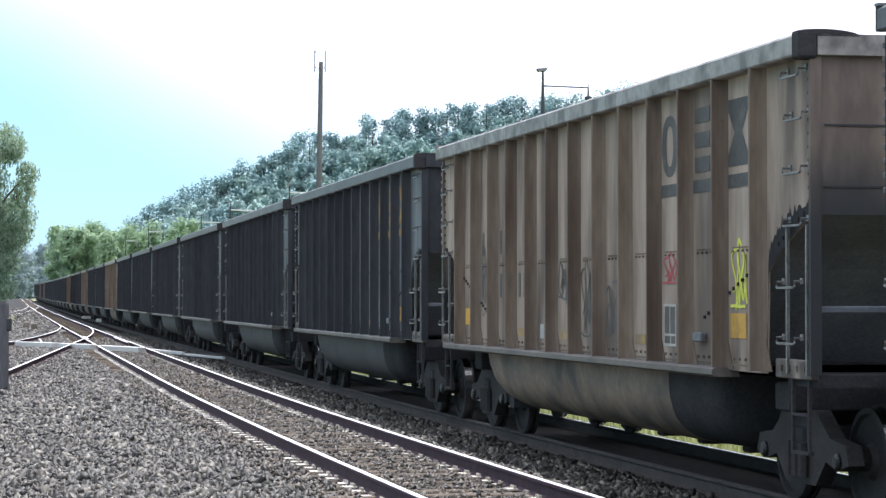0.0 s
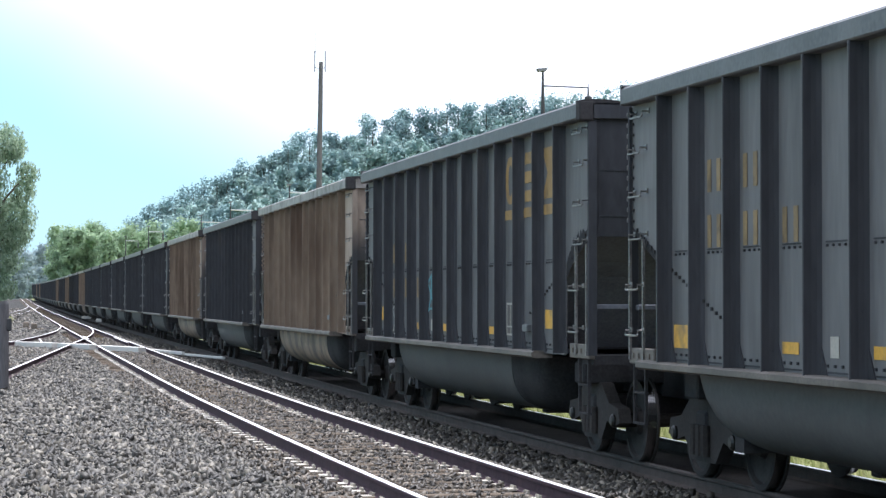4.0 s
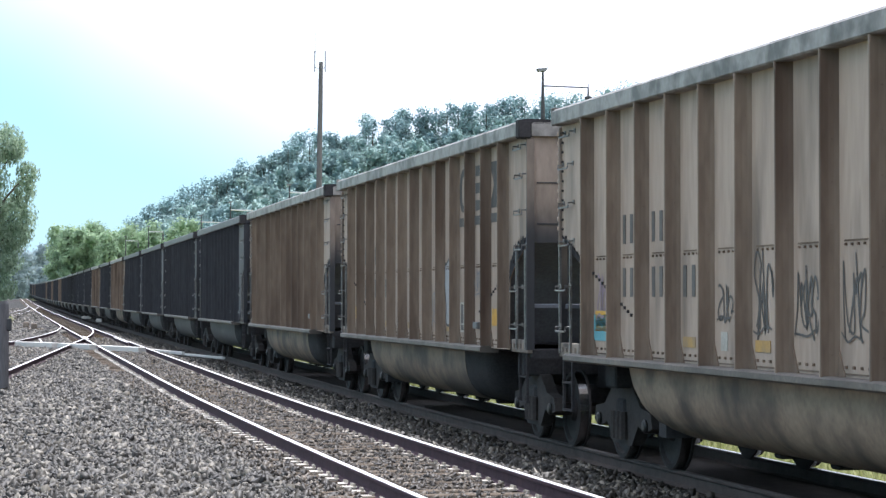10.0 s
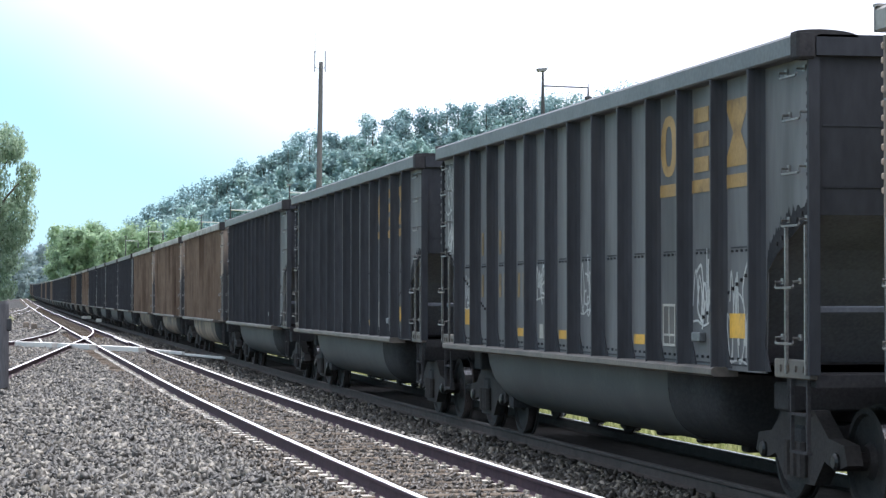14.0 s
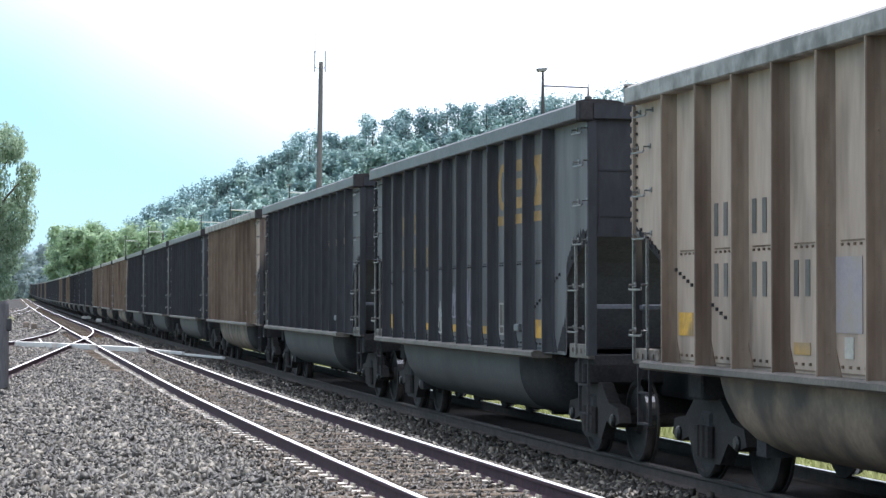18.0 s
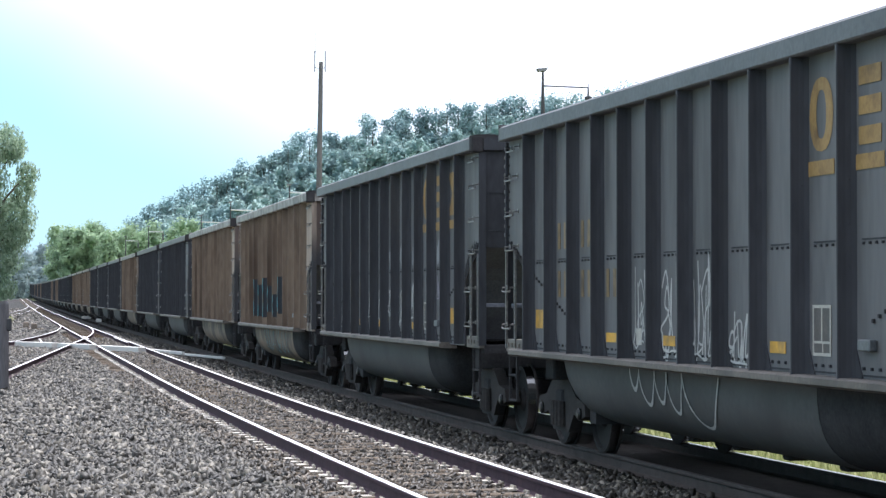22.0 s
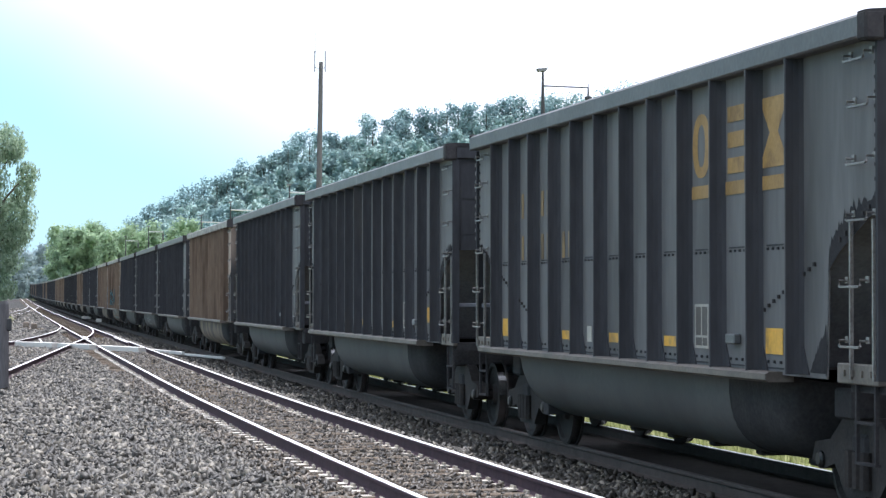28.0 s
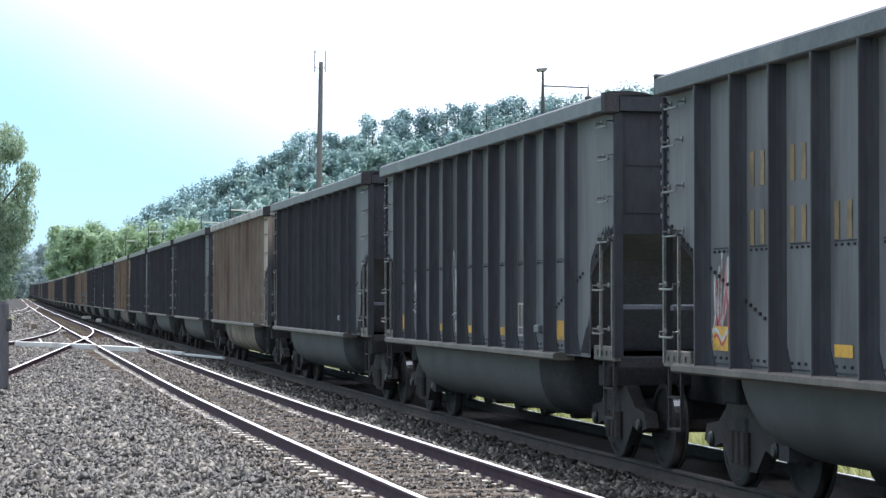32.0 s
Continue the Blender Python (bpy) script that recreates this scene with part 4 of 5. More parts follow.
def woods(name, spots, material, label, seed, cards=900, size=0.4, low=0.15):
    """A far wood: crowns of many leaf sprays, all one mass."""
    rng = np.random.default_rng(seed)
    vs, fs, ns, n = [], [], [], 0
    for x, y, hgt, wid in spots:
        c, r = crown_clumps(rng, hgt, wid, 9, low)
        c = c + np.array([x, y, ground_z(x, y)])
        v, f, nrm = crown_arrays(rng, c, r, cards, size)
        vs.append(v)
        ns.append(nrm)
        fs.append(f + n)
        n += len(v)
    ob = part(name, leafy_mesh(name, np.concatenate(vs), np.concatenate(fs), np.concatenate(ns), material))
    return tagged(ob, label, "woods", kind="stuff")


def build_woods():
    rng = np.random.default_rng(11)
    spots = []
    for i in range(640):
        x, y = rng.uniform(18, 200), rng.uniform(455, 665)
        k = rng.uniform(0.75, 1.3)
        spots.append((x, y, 10.5 * k, 7.5 * k * rng.uniform(0.8, 1.25)))
    woods("hillside_woods", spots, M_HAZELEAF, "dense green broadleaf hillside woods, distance haze put into the leaf colour", 21, 560, 0.25)
    low = []
    for i in range(150):
        x, y = rng.uniform(8.8, 75), rng.uniform(410, 470)
        low.append((x, y, rng.uniform(11.5, 18), rng.uniform(5, 8)))
    low += [(rng.uniform(8.9, 17), rng.uniform(415, 460), rng.uniform(13.5, 16.5), rng.uniform(5, 7)) for i in range(22)]
    woods("lineside_woods", low, M_LEAFN, "light green trees at the foot of the hill beside the line", 22, 1000, 0.18)
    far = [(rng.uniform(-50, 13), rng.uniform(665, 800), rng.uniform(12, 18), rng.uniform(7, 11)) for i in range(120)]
    woods("distant_woods", far, M_HAZELEAFD, "distant woods where the line ends, haze put into the leaf colour", 23, 500, 0.3, 0.02)


build_woods()

# Tall trees that stand out on the ridge; their tops follow its uneven line.
RIDGE_X = (34, 37, 43.4, 48.8, 51, 59, 66.7, 74.4, 77.7, 85.5, 90, 94, 98.3, 101, 105, 112, 116, 120, 130, 140, 158, 200)
RIDGE_TOP = (24, 26.2, 28.9, 30.5, 34.4, 35.7, 40.2, 43.7, 46.4, 48.9, 47.3, 46.5, 53.7, 50, 51.4, 57, 52.5, 56, 56.5, 58.3, 60, 66)
rnd = random.Random(8)
for i in range(62):
    x, y = 35 + 2.6 * i + rnd.uniform(-0.8, 0.8), 640 + rnd.uniform(-5, 6)
    h = float(np.interp(x, RIDGE_X, RIDGE_TOP)) * rnd.uniform(0.975, 1.015) + 1.6 - ground_z(x, y)
    tree("ridge_tree", x, y, h, h * rnd.uniform(0.36, 0.6), M_HAZELEAF, 300 + i, "tall leafy tree standing out on the wooded ridge", 1300, 0.22, 0.25)


def willow(x, y, height, seed):
    """A big old willow: heaps of fine hanging sprays with gaps between them."""
    rng = np.random.default_rng(seed)
    base = thing("willow_tree", "tall willow with drooping yellow-green leaves beside the tracks", "tree", (x, y, ground_z(x, y) - 0.1))
    heaps = [(1.6, 0, 0.82, 2.6), (4.1, 1, 0.835, 2.1), (5.0, 0, 0.81, 1.3), (6.3, 0, 0.7, 1.15), (5.9, 1, 0.62, 1.3), (2.6, -1, 0.66, 2.2), (4.9, 1, 0.49, 2.4), (2.6, 0, 0.44, 2.9),
             (5.3, 0, 0.4, 1.6), (4.2, 0, 0.29, 1.8), (4.3, -1, 0.16, 1.2), (1.2, 1, 0.22, 2.6), (-2.0, 0, 0.75, 3.2), (-3.2, 1, 0.5, 3.4), (-2.0, -2, 0.3, 3.0), (0, 3, 0.6, 3.2),
             (0.3, -3, 0.55, 3.0), (3.4, 2, 0.12, 1.3)]
    c = np.array([(a, b, h * height) for a, b, h, r in heaps])
    r = np.array([h[3] for h in heaps])
    bm = bmesh.new()
    tube(bm, [(0, 0, 0), (0.3, 0, height * 0.25), (0, 0.2, height * 0.6)], [0.55, 0.42, 0.15], 9)
    for p in c[:10]:
        tube(bm, [(0.2, 0, height * 0.25), Vector(p) * 0.7 + Vector((0, 0, height * 0.1)), p], [0.2, 0.1, 0.04], 5)
    part("trunk", bm, M_BARK, base)
    v, f, nrm = leaf_cards(rng, c, r * 0.84, 50000, 0.082, 1.0, 1.3, 0.9)
    part("crown", mesh_from_arrays("crown", v, f, M_WILLOW), None, base)


willow(-4.6, 215, 19.3, 5)


# ---------------------------------------------------------------- poles
def antenna_pole():
    x, y = 16.6, 125.0
    top = 15.0
    base = thing("antenna_pole", "tall weathered wooden pole with whip antennas at its top", "utility pole", (x, y, ground_z(x, y)))
    bm = bmesh.new()
    tube(bm, [(-0.22, 0, 0), (-0.08, 0, 7), (0.04, 0, top)], [0.19, 0.165, 0.115], 12)
    part("pole", bm, M_WOOD, base)
    for sx in (-0.3, 0.27):
        bm = bmesh.new()
        tube(bm, [(sx, 0, top - 0.55), (sx, 0, top + 0.6)], 0.035, 6)
        tube(bm, [(sx * 0.2, 0, top - 0.4), (sx, 0, top - 0.3)], 0.02, 5)
        part("antenna", bm, M_GALV, base, "thin grey rod antenna")
    bm = bmesh.new()
    tube(bm, [(-0.26, 0, top + 0.5), (-0.27, 0, top + 1.7)], 0.012, 5)
    part("whip", bm, M_GALV, base)


antenna_pole()


def yard_lamp(x, y, top, arm, name="yard_lamp"):
    """A slim post with a box lamp on top and a bracket arm that carries a fitting."""
    base = thing(name, "slim dark metal yard post with box lamp and arm", "lamp post", (x, y, ground_z(x, y)), group="yard posts")
    height = top - ground_z(x, y)
    k = arm / 1.55
    bm = bmesh.new()
    tube(bm, [(0, 0, 0), (0, 0, height - 1.6 * k), (0, 0, height)], [0.075 * k, 0.075 * k, 0.035 * k], 8)
    part("post", bm, M_DARKM, base)
    bm = bmesh.new()
    prism(bm, [(-0.15 * k, height - 0.03 * k), (0.07 * k, height - 0.03 * k), (0.15 * k, height + 0.11 * k), (0.1 * k, height + 0.09 * k), (-0.21 * k, height + 0.06 * k)], -0.15, 0.15)
    part("lamp_head", bm, M_GALV, base, "pale grey box lamp head")
    bm = bmesh.new()
    tube(bm, [(0, 0, height - 0.5 * k), (arm, 0, height - 0.54 * k)], (0.025 if y < 100 else 0.05) * k, 6)
    # Far posts' arms: the sky light on them is put in as a pale colour.
    part("arm", bm, M_DARKM if y < 100 else M_SKYLITARM, base)
    bm = bmesh.new()
    tube(bm, [(arm, 0, height - 0.4 * k), (arm, 0, height - 0.6 * k), (arm, 0, height - 0.8 * k), (arm, 0, height - 0.84 * k), (arm, 0, height - 0.92 * k), (arm, 0, height - 0.97 * k),
              (arm, 0, height - 1.25 * k), (arm, 0, height - 1.4 * k)], [0.01 * k, 0.025 * k, 0.035 * k, 0.115 * k, 0.125 * k, 0.08 * k, 0.1 * k, 0.14 * k], 10)
    part("fitting", bm, M_DARKM, base)


for x, y, arm in ((17.4, 75.0, 1.55), (18.3, 153.2, 1.5), (17.1, 182.0, 1.75), (17.2, 211.4, 1.7), (14.4, 244.6, 1.5), (13.9, 283.0, 1.5)):
    yard_lamp(x, y, 9.3, arm)


def wooden_post():
    base = thing("wooden_post", "weathered grey wooden post with a dark bracket, standing in the ballast", "post", (-0.13, 50.0, -0.3))
    bm = bmesh.new()
    tube(bm, [(0, 0, 0), (0, 0, 1.92), (0, 0, 1.98)], [0.145, 0.14, 0.12], 12)
    part("post", bm, M_WOOD, base)
    bm = bmesh.new()
    box(bm, 0.08, 0.2, -0.1, 0.1, 1.35, 1.62, 0.02)
    part("bracket", bm, M_DARKM, base)


wooden_post()


# ---------------------------------------------------------------- ties and tie plates
def tie_mesh():
    bm = bmesh.new()
    box(bm, -1.3, 1.3, -0.115, 0.115, -0.34, -0.168, 0.012)
    return mesh_of("tie", bm, M_TIE)


def plate_mesh(left, material):
    """A ribbed steel plate under the rail, with four spike heads."""
    bm = bmesh.new()
    box(bm, -left, 0.16, -0.1, 0.1, -0.168, -0.15)
    for x in (-0.085, 0.085):
        for y in (-0.05, 0.05):
            box(bm, x - 0.014, x + 0.014, y - 0.014, y + 0.014, -0.148, -0.12)
    return mesh_of("tie_plate", bm, material)


def lay_ties():
    tie, plates_of = tie_mesh(), {-1: plate_mesh(0.19, M_PLATE), 1: plate_mesh(0.16, M_PLATE)}
    y, rng = 0.5, random.Random(4)
    while y < 97:
        slope = math.atan((off(y + 0.5) - off(y - 0.5)))
        m = Matrix.Translation(on_line(NEAR_X, y, rng.uniform(-0.012, 0.014))) @ Matrix.Rotation(-slope + rng.uniform(-0.012, 0.012), 4, 'Z')
        part("tie", tie, None, near_track, at=m)
        for sx in (-1, 1):
            part("tie_plate", plates_of[sx], None, near_track, at=Matrix.Translation(on_line(NEAR_X + sx * GAUGE / 2 + rng.uniform(-0.02, 0.02), y + rng.uniform(-0.03, 0.03), rng.uniform(-0.006, 0.003))) @ Matrix.Rotation(-slope + rng.uniform(-0.05, 0.05), 4, 'Z'))
        y += 0.535
    for name, parent, x0, y0, y1 in (("far_ties", near_track, NEAR_X, 97.3, 330), ("ties", train_track, TRAIN_X, -20, 330)):
        bm = bmesh.new()
        y = y0
        while y < y1:
            p = on_line(x0, y, rng.uniform(-0.01, 0.01) - (LOWER if parent is train_track else 0))
            box(bm, p[0] - 1.3, p[0] + 1.3, y - 0.115, y + 0.115, p[2] - 0.34, p[2] - 0.168)
            y += 0.535
        # Ties under the train take the bed's colour, its painted shade included.
        tagged(part(name, bm, M_TIE if parent is near_track else M_COALSHADE, parent, "row of weathered wooden ties"), kind="stuff")
    bm = bmesh.new()
    y = 40.0
    while y < 150:
        dev = 0.5 * (outer_dev(y) + inner_dev(y))
        p = on_line(NEAR_X - dev, y, rng.uniform(-0.01, 0.01))
        if dev > 0.4:
            box(bm, p[0] - 1.4, p[0] + 1.4 - max(0, 1.6 - dev) * 0.5, y - 0.115, y + 0.115, p[2] - 0.34, p[2] - 0.172)
        y += 0.535
    tagged(part("branch_ties", bm, M_TIE, branch_track, "row of weathered wooden ties"), kind="stuff")


lay_ties()


# ---------------------------------------------------------------- markings on the cars
def patch(bm, y0, y1, z0, z1):
    """A thin painted panel on the near side; y is taken along the car, front first."""
    x0, x1 = -SIDE - 0.007, -SIDE - 0.003
    v = [bm.verts.new(p) for p in ((x0, y0, z0), (x0, y1, z0), (x0, y1, z1), (x0, y0, z1), (x1, y0, z0), (x1, y1, z0), (x1, y1, z1), (x1, y0, z1))]
    for q in ((0, 1, 2, 3), (0, 4, 5, 1), (1, 5, 6, 2), (2, 6, 7, 3), (3, 7, 4, 0)):
        bm.faces.new([v[i] for i in q])


def ribbon(bm, pts, width, x):
    """A painted stroke along (y, z) points."""
    prev = None
    for i, (y, z) in enumerate(pts):
        a, b = pts[max(i - 1, 0)], pts[min(i + 1, len(pts) - 1)]
        d = Vector((b[0] - a[0], b[1] - a[1]))
        d = d.normalized() if d.length else Vector((1, 0))
        n = Vector((-d.y, d.x)) * width / 2
        cur = (bm.verts.new((x, y + n.x, z + n.y)), bm.verts.new((x, y - n.x, z - n.y)))
        if prev:
            bm.faces.new((prev[0], cur[0], cur[1], prev[1]))
        prev = cur


def spline(ctrl, n=7):
    out = []
    for i in range(len(ctrl) - 1):
        p0, p1, p2, p3 = ctrl[max(i - 1, 0)], ctrl[i], ctrl[i + 1], ctrl[min(i + 2, len(ctrl) - 1)]
        for k in range(n):
            t = k / n
            out.append(tuple(0.5 * (2 * b + (c - a) * t + (2 * a - 5 * b + 4 * c - d) * t * t + (3 * b - a - 3 * c + d) * t ** 3)
                             for a, b, c, d in zip(p0, p1, p2, p3)))
    out.append(ctrl[-1])
    return out


# Loops, hooks and bows in a unit square, as a spray can draws them; none is a letter.
STROKES = (((0.1, 0.9), (0.05, 0.4), (0.35, 0.05), (0.7, 0.35), (0.75, 0.95), (0.8, 0.3), (1.0, 0.05)),
           ((0.9, 0.75), (0.5, 1.0), (0.1, 0.65), (0.25, 0.15), (0.7, 0.05), (0.95, 0.4), (0.55, 0.5)),
           ((0.0, 0.1), (0.3, 0.95), (0.45, 0.5), (0.55, 0.55), (0.75, 1.0), (0.9, 0.4), (1.0, 0.0)),
           ((0.5, 0.0), (0.4, 0.6), (0.15, 0.85), (0.5, 1.05), (0.85, 0.8), (0.5, 0.55), (0.9, 0.1)),
           ((0.05, 0.8), (0.6, 0.95), (0.95, 0.7), (0.3, 0.4), (0.15, 0.15), (0.6, 0.0), (1.0, 0.15)),
           ((0.2, 1.0), (0.15, 0.0), (0.4, 0.45), (0.75, 0.7), (0.8, 0.3), (0.45, 0.3), (1.0, 0.0)))


def scrawl(car, half, o0, o1, z0, z1, material, label, seed, width=0.028, loops=0):
    """A tag that cannot be read: loops and hooks side by side, in rows, over a tail."""
    rnd = random.Random(seed)
    bm = bmesh.new()
    w, h = o1 - o0, z1 - z0
    rows = max(1, round(h / 0.8))
    cols = loops or max(3, round(w / 0.13))
    for r in range(rows):
        for i in range(cols):
            n = r * cols + i
            s = rnd.choice(STROKES)
            grow, tilt, flip = rnd.uniform(1.2, 2.1), rnd.uniform(-0.4, 0.4), rnd.random() < 0.5
            s = [((1 - x if flip else x) + rnd.uniform(-0.2, 0.2), y + rnd.uniform(-0.2, 0.2)) for x, y in s]
            c = [(half - (o0 + w / cols * (i + grow * x + tilt * (y - 0.5))), z0 + h / rows * (r + 0.08 + 0.9 * y * rnd.uniform(0.9, 1.1))) for x, y in s]
            ribbon(bm, spline(c), width * rnd.uniform(0.75, 1.1), -SIDE - 0.005 - 0.0004 * n)
    c = [(half - (o0 + w * t), z0 + h * rnd.uniform(0.0, 0.12)) for t in (0.0, 0.3, 0.65, 1.0)]
    ribbon(bm, spline(c), width * 0.7, -SIDE - 0.0102)
    return part("graffiti", bm, material, car, label)


def bay(k, i):
    """How far behind car k's front the open middle of bay i lies."""
    half, n, first, step = SHORT_CAR if CAR[k][2] == "s" else LONG_CAR
    return first + step * i + 0.37


def to_bay(k, o0, o1):
    """Moves a stretch of a side into the bay that it belongs to."""
    if o0 < 0.9:
        return o0, o1
    half, n, first, step = SHORT_CAR if CAR[k][2] == "s" else LONG_CAR
    i = max(0, round(((o0 + o1) / 2 + 0.1 - first - 0.37) / step))
    c, w = bay(k, i), min(o1 - o0, 0.54) / 2
    return c - w, c + w


CAR = {k: (car, half, c) for k, c, car, s, half in CARS}
WORDS = {M_WHITEP: "white spray-paint tag", M_GREYP: "faded grey spray-paint tag", M_SHADEP: "faded dark spray-paint tag", M_TEALP: "teal spray-paint tag",
         M_LILACP: "lilac spray-paint tag", M_REDP: "red spray-paint tag", M_BLACKP: "black spray-paint tag", M_PINKP: "pinkish spray-paint tag",
         M_LIMEP: "lime-yellow spray-paint tag", M_TEALF: "faded teal spray-paint tag", M_LIMEF: "faded lime spray-paint tag", M_LILACF: "washed-out lilac spray-paint tag"}


def tags(k, material, *boxes, width=0.028):
    """Tags on car k: front edge, rear edge (from the car's front), bottom and top."""
    car, half, c = CAR[k]
    for i, (o0, o1, z0, z1) in enumerate(boxes):
        o0, o1 = to_bay(k, o0, o1)
        scrawl(car, half, o0, o1, z0, z1, material, WORDS[material], 100 * k + i, width)


def plates(name, k, material, label, *boxes):
    """Flat painted patches on car k."""
    car, half, c = CAR[k]
    for o0, o1, z0, z1 in boxes:
        o0, o1 = to_bay(k, o0, o1)
        bm = bmesh.new()
        patch(bm, half - o1, half - o0, z0, z1)
        part(name, bm, material, car, label)


def emblem_meshes(ink):
    """The big emblem near the rear as plain shapes: a ring, a stack of three bars and an hourglass, each over a bar."""
    made = []
    bm = bmesh.new()
    n, x = 20, -SIDE - 0.004
    rings = [[bm.verts.new((x, -0.26 * r * math.copysign(abs(math.cos(2 * math.pi * i / n)) ** 0.8, math.cos(2 * math.pi * i / n)), 3.2 + 0.3 * (r if r == 1 else 0.66) * math.sin(2 * math.pi * i / n)))
              for i in range(n)] for r in (1, 0.42)]
    for i in range(n):
        bm.faces.new((rings[0][i], rings[0][(i + 1) % n], rings[1][(i + 1) % n], rings[1][i]))
    made.append(mesh_of("emblem_ring", bm, ink))
    bm = bmesh.new()
    patch(bm, -0.22, 0.22, 0.0, 0.14)
    made.append(mesh_of("emblem_stripe", bm, ink))
    bm = bmesh.new()
    v = [bm.verts.new((x, y, z)) for y, z in ((-0.28, 2.9), (0.28, 2.9), (0.28, 3.0), (0.1, 3.2), (0.28, 3.4), (0.28, 3.5), (-0.28, 3.5), (-0.28, 3.4), (-0.1, 3.2), (-0.28, 3.0))]
    bm.faces.new(v)
    made.append(mesh_of("emblem_hourglass", bm, ink))
    bm = bmesh.new()
    patch(bm, -0.28, 0.28, 2.71, 2.83)
    made.append(mesh_of("emblem_bar", bm, ink))
    return made


def digit_mesh(ink):
    """An unreadable pair of stencilled characters, as plain bars of their size."""
    bm = bmesh.new()
    for y0 in (-0.22, 0.04):
        patch(bm, y0 + 0.04, y0 + 0.14, 0.0, 0.3)
    return mesh_of("stencil_mark", bm, ink)


def plain_patch(name, w, h, ink):
    bm = bmesh.new()
    patch(bm, -w / 2, w / 2, 0, h)
    return mesh_of(name, bm, ink)


def data_frame():
    """A white-framed consolidated data panel with bars of small print."""
    bm = bmesh.new()
    for y0, y1, z0, z1 in ((-0.2, 0.2, 0.385, 0.41), (-0.2, 0.2, 0, 0.025), (-0.2, 0.2, 0.1, 0.12), (-0.2, -0.175, 0.025, 0.385), (0.175, 0.2, 0.025, 0.385),
                           (-0.01, 0.01, 0.12, 0.385), (-0.03, -0.015, 0.025, 0.1)):
        patch(bm, y0, y1, z0, z1)
    me = mesh_of("data_panel", bm, M_FRAMEP)
    fields = bmesh.new()
    for y0, y1, z0, z1 in ((-0.172, -0.013, 0.123, 0.382), (0.013, 0.172, 0.123, 0.382), (-0.172, -0.033, 0.028, 0.097), (-0.012, 0.172, 0.028, 0.097)):
        box(fields, -SIDE - 0.005, -SIDE - 0.002, y0, y1, z0, z1)
    fields.faces.ensure_lookup_table()
    n = len(me.polygons)
    whole = bmesh.new()
    whole.from_mesh(me)
    tmp = bpy.data.meshes.new("fields")
    fields.to_mesh(tmp)
    fields.free()
    whole.from_mesh(tmp)
    bpy.data.meshes.remove(tmp)
    whole.to_mesh(me)
    whole.free()
    me.materials.append(M_SHADEP)
    for f in me.polygons:
        f.material_index = 1 if f.index >= n else 0
    return me


def small_box():
    bm = bmesh.new()
    box(bm, -SIDE - 0.07, -SIDE, -0.12, 0.12, 0, 0.09, 0.01)
    return mesh_of("tag_reader_box", bm, M_GALV)


INK = {"t": (M_INK, "dark"), "r": (M_INK, "dark"), "p": (M_INK, "dark"), "d": (M_GOLD, "yellow"), "s": (M_GOLD, "yellow"), "b": (M_GOLD, "yellow")}


def letter_car(k):
    car, half, c = CAR[k]
    ink, word = INK[c]
    short = c == "s"
    ems = shared("emblem" + word, emblem_meshes, M_INKE if word == "dark" else ink)
    e = 8 if short else 9
    if k not in (4, 6, 10, 20, 23, 26, 27):
        for i, m in enumerate(ems[:3]):
            at = (0, half - bay(k, e + i), -0.06 if short else 0.0)
            for z in ((2.9, 3.13, 3.36) if i == 1 else (0.0,)):
                part(m.name.split(".")[0], m, None, car, word + " emblem painted on the side", at=(at[0], at[1], at[2] + z))
            part("emblem_bar", ems[3], None, car, at=at)
    dg = shared("digits" + word, digit_mesh, M_GOLDF if word == "yellow" else ink)
    if k not in (6, 20, 26, 27):
        za, zb = (2.7, 2.19) if short else (2.29, 1.74)
        for i, z in ((1, za), (2, za), (1, zb), (2, zb), (3, zb)):
            tagged(part("stencil_mark", dg, None, car, at=(0, half - bay(k, i), z)), kind="stuff")
    small = shared("refl_small" + word, plain_patch, "reflector", 0.38, 0.1, M_YELF if word == "dark" else M_YEL)
    tall = shared("refl_tall", plain_patch, "reflector", 0.42, 0.22, M_YEL)
    for i in (3, 5, e - 1):
        part("reflector", small, None, car, "faded orange reflector" if word == "dark" else "yellow reflector", at=(0, half - bay(k, i), 1.26))
    for i in (0, e + 2):
        part("reflector", tall, None, car, "tall yellow reflector", at=(0, half - bay(k, i), 1.37 if not short else 1.25))
    tagged(part("data_panel", shared("frame_panel", data_frame), None, car, at=(0, half - bay(k, e), 1.26)), "white-framed data panel", kind="stuff")
    part("tag_reader_box", shared("tagbox", small_box), None, car, "small grey metal box", at=(0, half - bay(k, e + 1), 1.32))
    notice = shared("notice", plain_patch, "notice", 0.18, 0.17, M_FRAMEP)
    part("notice", notice, None, car, "small pale notice", at=(0, half - bay(k, 4), 1.25))


for k in sorted(CAR):
    if k >= -4:
        letter_car(k)

tags(0, M_LIMEP, (12.2, 12.6, 1.6, 2.12), width=0.04)
tags(0, M_REDP, (10.15, 10.6, 1.85, 2.1))
tags(0, M_SHADEP, (7.2, 7.8, 1.3, 2.0), (8.2, 8.7, 1.35, 1.9), (2.2, 2.7, 1.5, 2.3), (6.1, 6.6, 1.7, 2.1))
tags(1, M_WHITEP, (4.83, 5.4, 1.69, 2.08), (6.86, 7.5, 1.38, 2.2), (7.93, 8.55, 1.39, 2.16), (11.2, 11.75, 1.55, 2.02), (12.28, 12.85, 1.67, 2.05), (11.1, 11.75, 1.14, 1.31))
tags(1, M_GREYP, (9.13, 9.6, 1.72, 1.98))
